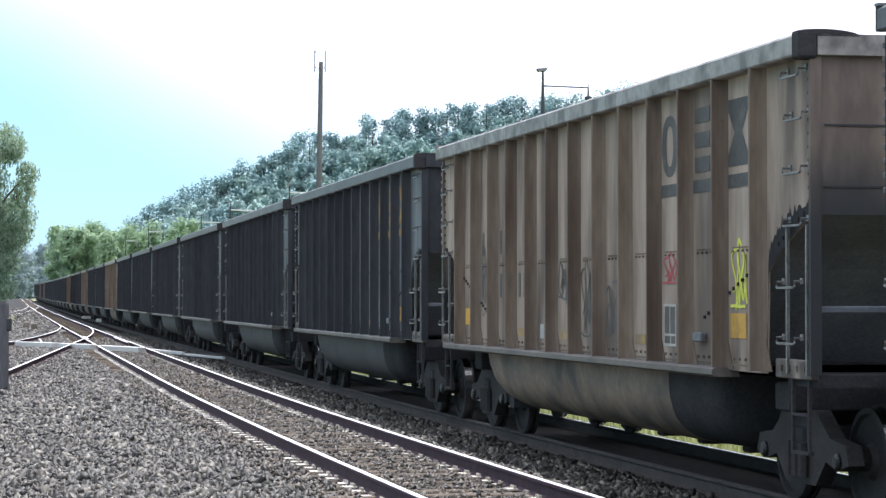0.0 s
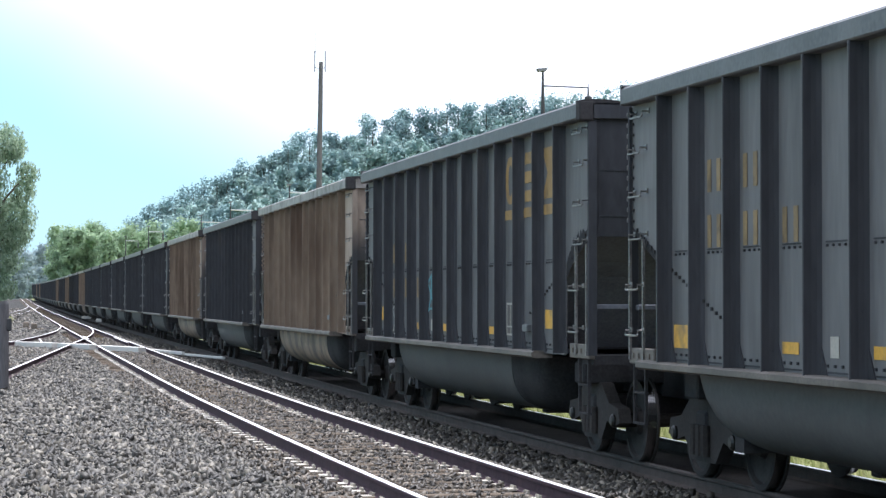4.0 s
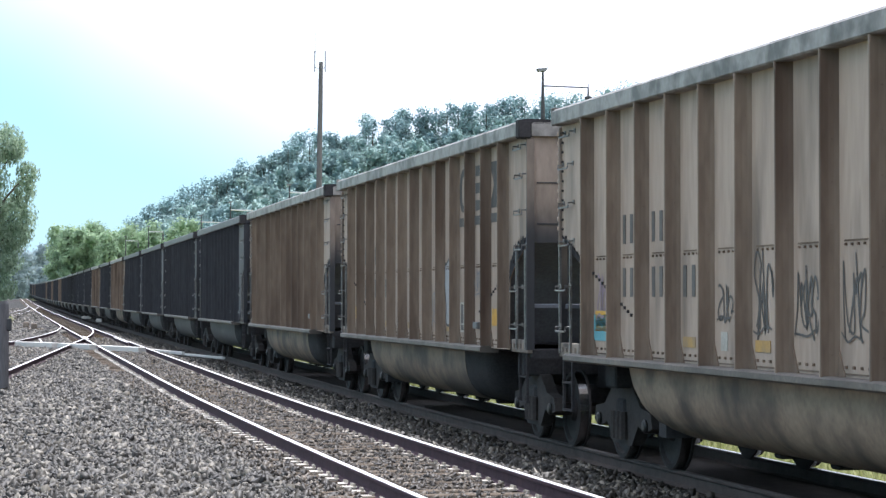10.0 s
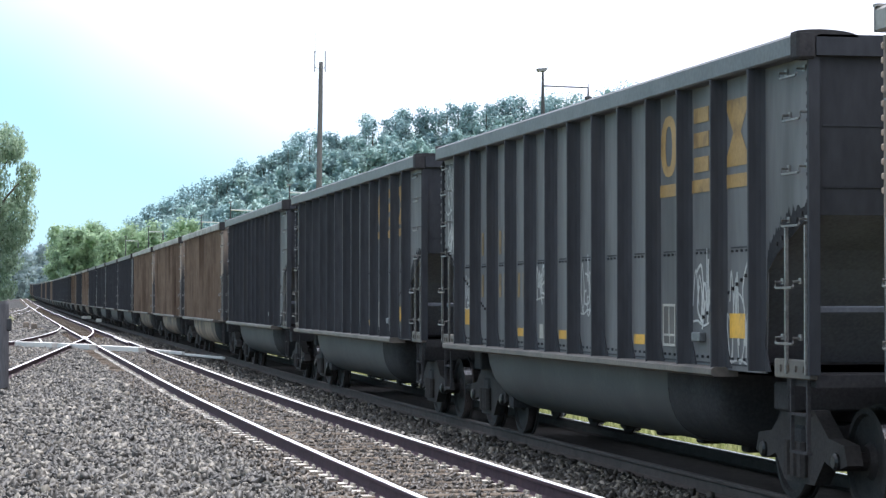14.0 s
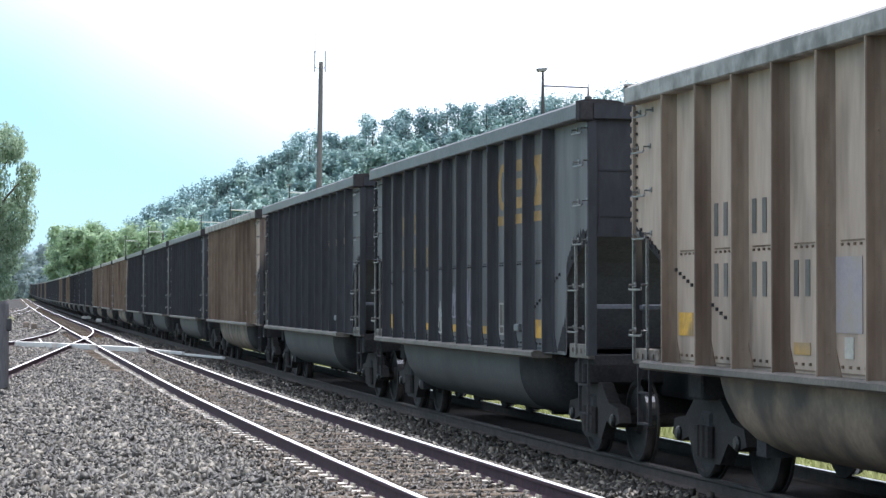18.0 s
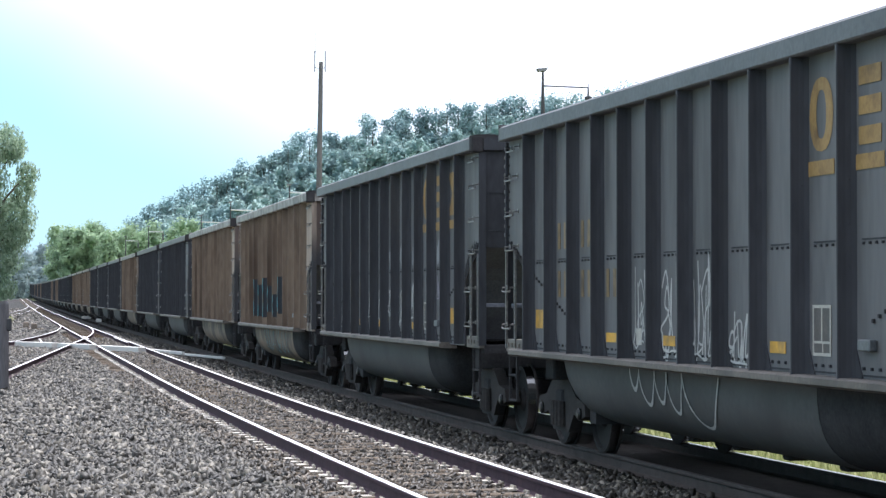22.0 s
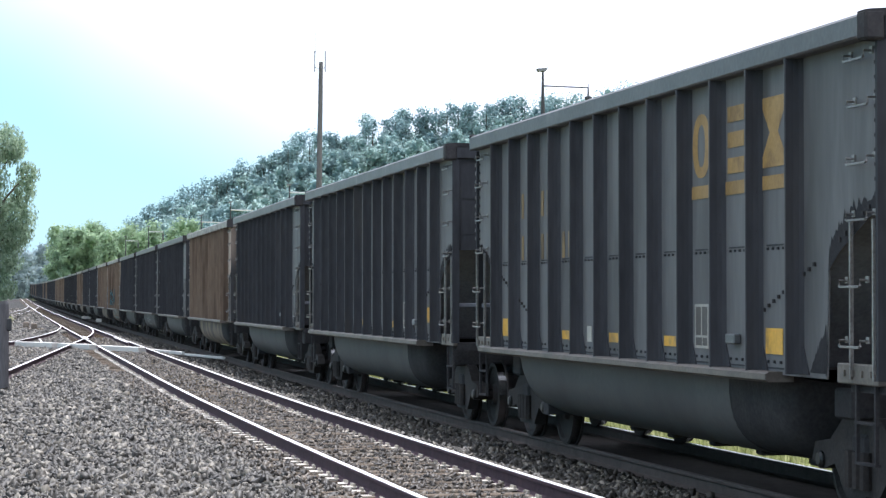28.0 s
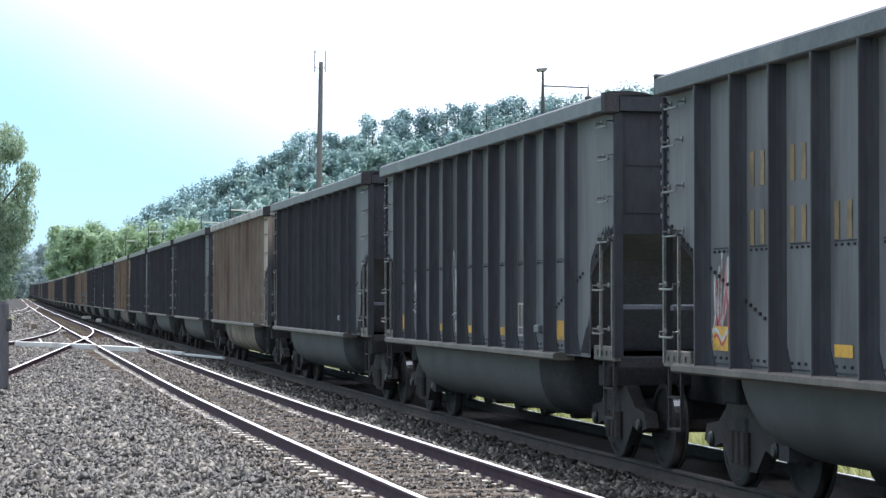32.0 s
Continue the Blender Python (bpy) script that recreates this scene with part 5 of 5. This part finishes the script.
tags(2, M_SHADEP, (9.22, 9.75, 1.54, 2.04), (8.19, 8.6, 1.58, 1.86), (6.04, 6.5, 1.46, 1.88))
tags(3, M_TEALP, (5.11, 5.7, 1.52, 2.16), width=0.04)
tags(3, M_WHITEP, (1.86, 2.3, 1.16, 1.72))
tags(5, M_WHITEP, (7.0, 7.6, 1.47, 1.85))
tags(5, M_LILACP, (8.11, 8.7, 1.41, 1.82))
plates("paint_patch", 5, M_GREYP, "worn grey paint patch", (7.5, 7.68, 2.13, 2.42))
tags(6, M_WHITEP, (0.2, 0.78, 3.17, 3.5), (0.25, 0.75, 2.61, 3.07))
tags(7, M_SHADEP, (9.15, 9.65, 1.49, 1.98), (4.83, 5.35, 1.35, 2.07), (6.08, 6.5, 1.43, 2.02), (7.13, 7.5, 1.38, 1.75))
tags(7, M_REDP, (11.3, 11.75, 1.42, 1.68))
tags(7, M_WHITEP, (12.26, 12.85, 1.41, 1.74))
tags(8, M_GREYP, (8.14, 8.55, 1.36, 1.97), (11.2, 11.75, 1.76, 2.1))
tags(9, M_PINKP, (0.9, 1.2, 1.49, 2.02), width=0.04)
plates("paint_patch", 9, M_TEALP, "teal spray-painted patch", (1.62, 2.2, 1.27, 1.55))
tags(9, M_SHADEP, (5.2, 5.6, 1.52, 1.87), (6.08, 6.55, 1.41, 2.05), (7.24, 7.7, 1.41, 1.92), (8.2, 8.65, 1.38, 2.06))
tags(12, M_WHITEP, (4.93, 5.4, 1.69, 2.09), (7.04, 7.5, 1.54, 2.09), (11.28, 11.75, 1.47, 2.06), (12.2, 12.8, 1.12, 1.91), (0.2, 0.6, 2.9, 3.6), (0.3, 0.62, 2.35, 2.85), (1.3, 1.7, 1.55, 2.0))
tags(14, M_GREYP, (10.97, 11.36, 1.37, 2.2), (11.9, 12.34, 1.38, 2.07), (12.2, 12.46, 2.2, 2.39))
tags(15, M_WHITEP, (4.78, 5.3, 1.22, 1.65), width=0.04)
tags(15, M_LILACP, (5.79, 6.3, 1.45, 1.86), (7.67, 8.13, 1.31, 1.93), width=0.04)
plates("paint_patch", 16, M_LILACF, "faded lilac painted-over patch", (5.5, 6.25, 1.45, 2.05))
tags(17, M_BLACKP, (5.4, 5.9, 2.33, 2.6), (6.3, 6.75, 2.32, 2.58), (7.4, 7.8, 2.3, 2.55), (11.38, 11.8, 1.67, 2.07), (12.45, 12.9, 1.54, 2.08))
tags(18, M_LILACP, (0.76, 1.1, 1.73, 2.16), (11.42, 11.8, 1.7, 2.06))
tags(18, M_WHITEP, (2.77, 3.2, 1.2, 1.46), (4.97, 5.4, 1.38, 1.91), (5.95, 6.4, 1.36, 1.87), (6.96, 7.5, 1.49, 1.93), (8.0, 8.6, 1.34, 1.9), (9.14, 9.6, 1.4, 1.93), width=0.04)
tags(19, M_WHITEP, (5.04, 5.4, 1.22, 1.92), (6.0, 6.6, 1.13, 1.97), (7.01, 7.6, 1.12, 2.01), (7.95, 8.46, 1.13, 1.57), width=0.028)
tags(25, M_BLACKP, (11.33, 11.8, 1.72, 1.97), width=0.04)
tags(25, M_LILACF, (5.4, 5.85, 2.7, 3.5), (6.44, 6.9, 2.5, 3.45), (7.44, 7.9, 2.5, 3.43), (8.52, 8.95, 2.5, 3.4), width=0.04)
tags(20, M_TEALF, (8.3, 8.7, 1.3, 1.95))
tags(20, M_LIMEF, (5.2, 5.6, 1.35, 1.9))
tags(13, M_SHADEP, (6.1, 6.6, 1.4, 2.0), (7.2, 7.6, 1.4, 1.95), (8.2, 8.6, 1.4, 2.0))
tags(26, M_PINKP, (0.2, 0.66, 2.98, 3.5), (4.26, 4.69, 2.63, 3.28), (5.2, 5.75, 2.32, 3.55), (6.2, 6.65, 2.57, 3.54), (7.15, 7.57, 2.22, 3.46), (8.1, 8.55, 2.32, 3.53), width=0.035)
tags(26, M_WHITEP, (2.09, 2.6, 1.44, 2.23), (2.99, 3.45, 1.23, 1.94), (4.9, 5.3, 1.27, 1.62), (5.94, 6.35, 1.39, 1.94), (7.85, 8.29, 1.24, 1.85), width=0.04)
tags(27, M_WHITEP, (1.95, 2.55, 1.51, 1.96), (4.8, 5.4, 1.46, 2.22), width=0.04)
tags(28, M_WHITEP, (0.95, 1.4, 1.35, 2.1), width=0.055)
tags(28, M_REDP, (1.0, 1.35, 1.3, 2.05), width=0.04)
tags(28, M_GREYP, (5.0, 5.3, 1.42, 1.84))


def blob_piece(k, boxes, fill, edge, label):
    """Bulging filled shapes with a pale outline, sprayed bay by bay."""
    car, half, c = CAR[k]
    for i, (o0, o1, z0, z1) in enumerate(boxes):
        rnd = random.Random(900 + 10 * k + i)
        o0, o1 = to_bay(k, o0, o1)
        cy, cz, ry, rz = half - (o0 + o1) / 2, (z0 + z1) / 2, (o1 - o0) / 2, (z1 - z0) / 2
        pts = []
        for j in range(24):
            a = 2 * math.pi * j / 24
            q = 1 + 0.18 * math.sin(3 * a + i) + 0.1 * math.sin(5 * a + 2.1 * i) + 0.07 * rnd.uniform(-1, 1)
            pts.append((cy + ry * q * math.copysign(abs(math.cos(a)) ** 0.6, math.cos(a)), cz + rz * min(q, 1.05) * math.copysign(abs(math.sin(a)) ** 0.6, math.sin(a))))
        bm = bmesh.new()
        bm.faces.new([bm.verts.new((-SIDE - 0.004, y, z)) for y, z in pts])
        part("graffiti", bm, fill, car, label)
        if edge:
            bm = bmesh.new()
            ribbon(bm, pts + [pts[0]], 0.035, -SIDE - 0.008)
            part("graffiti_outline", bm, edge, car)


def coat_ribs(k, o0, o1, spans, material, label):
    """Spray paint over the flanks of the ribs between two places of car k; spans are the flank's shares."""
    car, half, c = CAR[k]
    n, first, step = (SHORT_CAR if c == "s" else LONG_CAR)[1:]
    flank = [(-RIB_OUT - 0.006, -0.004), (-0.074, -0.018), (-0.034, -0.038), (-0.006, -0.074)]
    for i in range(n):
        o = first + 0.02 + step * i
        if o0 < o < o1:
            rnd = random.Random(40 * k + i)
            bm = bmesh.new()
            for a, b in spans:
                z0, z1 = 1.22 + 0.2 * rnd.random(), 1.75 + 0.5 * rnd.random()
                rows = []
                for j in range(5):
                    z = z0 + (z1 - z0) * j / 4
                    lo, hi = a + 0.05 * math.sin(j * 1.9 + i), b + 0.05 * math.sin(j * 2.3)
                    rows.append([bm.verts.new((-SIDE + np.interp(s, (0, 0.4, 0.65, 1), [p[0] for p in flank]),
                                               half - o + np.interp(s, (0, 0.4, 0.65, 1), [p[1] for p in flank]), z))
                                 for s in [lo + (hi - lo) * q / 4 for q in range(5)]])
                for u, v in zip(rows, rows[1:]):
                    for q in range(4):
                        bm.faces.new((u[q], u[q + 1], v[q + 1], v[q]))
            part("graffiti", bm, material, car, label)


coat_ribs(17, 4.2, 9.6, [(0.1, 0.82)], M_BLUEP, "dark blue graffiti with teal outlines")
coat_ribs(17, 4.2, 9.6, [(0.02, 0.07), (0.86, 0.96)], M_TEALP, "teal spray-paint lines")
blob_piece(17, [(4.4, 4.9, 1.3, 2.15), (5.5, 5.95, 1.3, 2.2), (6.5, 6.95, 1.3, 1.9), (7.5, 8.0, 1.3, 2.3), (8.5, 9.0, 1.3, 2.3), (9.4, 9.75, 1.3, 2.0)],
           M_BLUEP, M_TEALP, "dark blue graffiti with teal outlines")
blob_piece(25, [(4.6, 4.92, 1.45, 2.1), (5.6, 6.0, 1.5, 2.0), (6.62, 7.08, 1.3, 1.75), (6.75, 7.0, 1.62, 2.12), (7.62, 7.95, 1.5, 2.05), (8.65, 9.1, 1.45, 2.0)],
           M_BLACKP, None, "black spray-paint blots")
blob_piece(18, [(7.25, 7.65, 2.2, 2.52), (8.3, 8.7, 2.19, 2.6), (9.36, 9.65, 2.19, 2.56), (11.4, 11.85, 2.2, 2.56)], M_GREYP, None, "flaked grey paint patch")
blob_piece(8, [(9.2, 9.72, 1.36, 2.3)], M_GREYF, M_BLACKP, "pale grey graffiti tongue with a black outline")


def tub_bows(k, spans, material, label):
    """Hanging spray-paint bows on the bulging tub, from the sill down."""
    car, half, c = CAR[k]
    bm = bmesh.new()
    for o0, o1, depth in spans:
        prev = None
        for j in range(13):
            t = j / 12
            y = half - (o0 + (o1 - o0) * t)
            for q in (0, 1):
                a = math.radians(4 + depth * math.sin(math.pi * t) - (3.2 if q else 0))
                x, z = -1.365 * math.cos(a) ** 0.45 - 0.006, 1.12 - 0.86 * max(math.sin(a), 0.001) ** 0.6
                v = bm.verts.new((x, y, z))
                if q == 0:
                    first = v
            cur = (first, v)
            if prev:
                bm.faces.new((prev[0], cur[0], cur[1], prev[1]))
            prev = cur
    part("tub_graffiti", bm, material, car, label)


tub_bows(17, [(4.9, 5.4, 28), (5.35, 5.8, 33), (5.75, 6.3, 30), (6.25, 6.7, 22), (6.75, 7.6, 36), (7.5, 7.9, 25), (7.85, 8.5, 34), (8.4, 8.8, 27), (8.75, 9.3, 31)], M_TEALP, "teal spray-paint bows")
tub_bows(19, [(5.1, 5.45, 10), (5.42, 6.0, 20), (5.96, 6.4, 17), (6.36, 6.9, 24), (6.86, 8.0, 34)], M_WHITEP, "white spray-paint bows")
tub_bows(25, [(3.4, 3.75, 20), (3.7, 4.1, 26), (4.05, 4.4, 18), (8.3, 8.7, 22), (8.65, 9.2, 14), (9.1, 9.5, 24)], M_SHADEP, "black spray-paint scribbles")
tub_bows(7, [(6.0, 6.6, 26), (6.6, 7.2, 22)], M_SHADEP, "faded dark spray-paint bows")


# ---------------------------------------------------------------- lineside things
def beam(name, a, b, label, height=0.2, depth=0.3):
    """A pale beam lying between two places on the ballast."""
    a, b = Vector(a), Vector(b)
    d = b - a
    base = thing(name, label, "concrete beam", Matrix.Translation((a.x, a.y, rise(a.y) - 0.165)) @ Matrix.Rotation(math.atan2(d.y, d.x), 4, 'Z'), group="crossing beams")
    bm = bmesh.new()
    box(bm, 0, d.length, -depth / 2, depth / 2, 0, height, 0.015)
    part("body", bm, M_CONC, base)


LBL = "long pale concrete beam lying across the tracks by the switch"
beam("crossing_beam", (0.37, 92.0, 0), (1.75, 89.2, 0), LBL)
beam("crossing_beam", (1.95, 88.7, 0), (3.05, 85.6, 0), LBL)
beam("crossing_beam", (3.3, 85.0, 0), (4.55, 80.9, 0), LBL, 0.19)
beam("crossing_beam", (4.82, 82.3, 0), (5.68, 77.0, 0), LBL, 0.12, 0.1)
beam("crossing_beam", (5.73, 76.7, 0), (6.55, 71.8, 0), LBL, 0.08, 0.08)


def switch_stand(x, y):
    base = thing("switch_stand", "low switch stand with weathered steel box and rods", "switch stand", on_line(x, y, -0.2))
    bm = bmesh.new()
    box(bm, -0.5, 0.5, -0.25, 0.25, 0, 0.12, 0.02)
    part("base_timber", bm, M_TIE, base)
    bm = bmesh.new()
    box(bm, -0.3, 0.05, -0.15, 0.15, 0.12, 0.42, 0.03)
    part("machine_box", bm, M_RUSTY, base, "rusty steel machine box")
    bm = bmesh.new()
    tube(bm, [(0.0, 0, 0.2), (0.9, 0, 0.16)], 0.025, 6)
    part("throw_rod", bm, M_BARE, base)


switch_stand(1.6, 138)
switch_stand(1.2, 146)


def dwarf_signal(x, y, w, h):
    base = thing("trackside_box", "small pale metal trackside box on a short post", "trackside box", on_line(x, y, -0.25))
    bm = bmesh.new()
    tube(bm, [(0, 0, 0), (0, 0, h)], 0.05, 8)
    part("post", bm, M_DARKM, base)
    bm = bmesh.new()
    box(bm, -w / 2, w / 2, -0.15, 0.15, h - 0.02, h + 0.2, 0.03)
    part("housing", bm, M_CONC, base)


dwarf_signal(6.2, 190, 0.75, 0.25)
dwarf_signal(5.75, 152, 0.36, 0.4)


# ---------------------------------------------------------------- loose stones and grass
BED = [(-13, -0.45), (-9, -0.3), (-2, -0.26), (2.2, -0.24), (2.65, -0.195), (5.2, -0.195), (5.55, -0.25), (6.0, -0.26), (6.4, -0.28), (8.45, -0.282), (8.75, -0.34), (9.3, -0.52)]
OFF_Y = np.array([off(y) for y in range(0, 200)])
CUBE = np.array([(x, y, z) for x in (-1, 1) for y in (-1, 1) for z in (-1, 1)], float) * 0.72
CUBEF = np.array([(0, 1, 3), (0, 3, 2), (4, 6, 7), (4, 7, 5), (0, 4, 5), (0, 5, 1), (2, 3, 7), (2, 7, 6), (0, 2, 6), (0, 6, 4), (1, 5, 7), (1, 7, 3)])


def stones(name, xf0, xf1, y0, y1, per_m2, size, material, label, seed, sink=0.0):
    """Crushed stones strewn between two edges (functions of y), thinner with distance."""
    rng = np.random.default_rng(seed)
    n = int(per_m2 * (y1 - y0) * 4.5)
    y = rng.uniform(y0, y1, n)
    lo, hi = np.array([xf0(v) for v in (y0, y1)]), np.array([xf1(v) for v in (y0, y1)])
    a = lo[0] + (lo[1] - lo[0]) * (y - y0) / (y1 - y0)
    b = hi[0] + (hi[1] - hi[0]) * (y - y0) / (y1 - y0)
    x = a + (b - a) * rng.random(n)
    keep = rng.random(n) < (b - a) / 4.5
    x, y = x[keep], y[keep]
    n = len(x)
    bz = np.interp(x, [p[0] for p in BED], [p[1] for p in BED])
    c = np.stack([x + np.interp(y, np.arange(200), OFF_Y), y, bz + 4.9e-6 * y * y - sink + size * 0.7 * rng.random(n) ** 2], 1)
    r = size * (0.55 + 0.9 * rng.random(n) ** 2)
    v = CUBE[None] * (0.6 + 0.5 * rng.random((n, 8, 1))) + rng.normal(scale=0.13, size=(n, 8, 3))
    q = rng.normal(size=(n, 4))
    q /= np.linalg.norm(q, axis=1)[:, None]
    w, i, j, k = q.T
    R = np.stack([1 - 2 * (j * j + k * k), 2 * (i * j - k * w), 2 * (i * k + j * w), 2 * (i * j + k * w), 1 - 2 * (i * i + k * k), 2 * (j * k - i * w),
                  2 * (i * k - j * w), 2 * (j * k + i * w), 1 - 2 * (i * i + j * j)], 1).reshape(n, 3, 3)
    v = np.einsum("nab,nvb->nva", R, v * np.array([1.35, 0.85, 0.55])) * r[:, None, None] + c[:, None]
    f = (CUBEF[None] + 8 * np.arange(n)[:, None, None]).reshape(-1, 3)
    ob = part(name, mesh_from_arrays(name, v.reshape(-1, 3), f, material))
    return tagged(ob, label, "gravel", kind="stuff")


def left_edge(y):
    return -0.02 * y - 0.4


GREY_LABEL = "loose grey crushed-stone ballast beside the track"
stones("ballast_stones", lambda y: -1.8, lambda y: 2.5, 4, 20, 120, 0.06, M_STONE, GREY_LABEL, 10)
stones("ballast_stones", left_edge, lambda y: 2.5, 20, 36, 470, 0.06, M_STONE, GREY_LABEL, 1)
stones("ballast_stones", left_edge, lambda y: 2.5, 36, 60, 300, 0.066, M_STONE, GREY_LABEL, 2)
stones("ballast_stones", left_edge, lambda y: 2.6, 60, 125, 130, 0.07, M_STONE, GREY_LABEL, 3)
stones("ballast_stones", lambda y: 4.95, lambda y: 6.55, 22, 50, 480, 0.048, M_STONE, "grey crushed stone between the two tracks", 4)
stones("ballast_stones", lambda y: 4.95, lambda y: 6.5, 50, 130, 200, 0.055, M_STONE, "grey crushed stone between the two tracks", 5)
stones("ballast_stones", left_edge, lambda y: 3.0, 125, 198, 45, 0.1, M_STONE, GREY_LABEL, 8)
stones("ballast_stones", lambda y: -6.0, lambda y: 3.0, 198, 330, 14, 0.15, M_STONE, GREY_LABEL, 12)
stones("track_stones", lambda y: 2.45, lambda y: 3.0, 20, 60, 260, 0.045, M_STONEB, "small brown stones about the tie ends", 9)
stones("track_stones", lambda y: 3.3, lambda y: 4.6, 20, 48, 330, 0.036, M_STONEB, "small brown stones and cinders between the rails", 6)
stones("track_stones", lambda y: 3.3, lambda y: 4.6, 48, 110, 190, 0.046, M_STONEB, "small brown stones and cinders between the rails", 7)


def blades(name, x0, x1, y0, y1, count, height, material, label, seed, zf):
    """Upright grass blades, two quads wide at the foot."""
    rng = np.random.default_rng(seed)
    x, y = rng.uniform(x0, x1, count), rng.uniform(y0, y1, count)
    z = np.array([zf(a, b) for a, b in zip(x, y)])
    offs = np.interp(y, np.arange(200), OFF_Y)
    h = height * (0.4 + rng.random(count))
    a = rng.uniform(0, 6.283, count)
    w = 0.012 + 0.015 * rng.random(count)
    dx, dy = np.cos(a) * w, np.sin(a) * w
    lx, ly = rng.normal(scale=0.35, size=count) * h, rng.normal(scale=0.35, size=count) * h
    p = np.stack([np.stack([x + offs - dx, y - dy, z], 1), np.stack([x + offs + dx, y + dy, z], 1),
                  np.stack([x + offs + lx + dx * 0.3, y + ly + dy * 0.3, z + h], 1), np.stack([x + offs + lx - dx * 0.3, y + ly - dy * 0.3, z + h], 1)], 1)
    ob = part(name, mesh_from_arrays(name, p.reshape(-1, 3), np.arange(count * 4).reshape(-1, 4), material))
    return tagged(ob, label, "grass", kind="stuff")


blades("lineside_grass", 9.0, 14, 18, 110, 60000, 0.26, M_GRASS, "sunlit yellow-green grass beyond the train", 31, lambda x, y: rise(y) - 0.44)
blades("lineside_grass", -3.5, 0.2, 178, 199, 3000, 0.4, M_GRASS, "sunlit green grass under the willow", 32, lambda x, y: rise(y) - 0.32)
M_DEAD = leaf_mat("dead_grass_blades", (0.12, 0.09, 0.05), (0.26, 0.2, 0.12), 0.5, 0.3)
blades("dead_weeds", 3.35, 4.5, 40, 120, 2500, 0.05, M_DEAD, "dry brown weeds between the rails", 33, lambda x, y: rise(y) - 0.19)

motions()
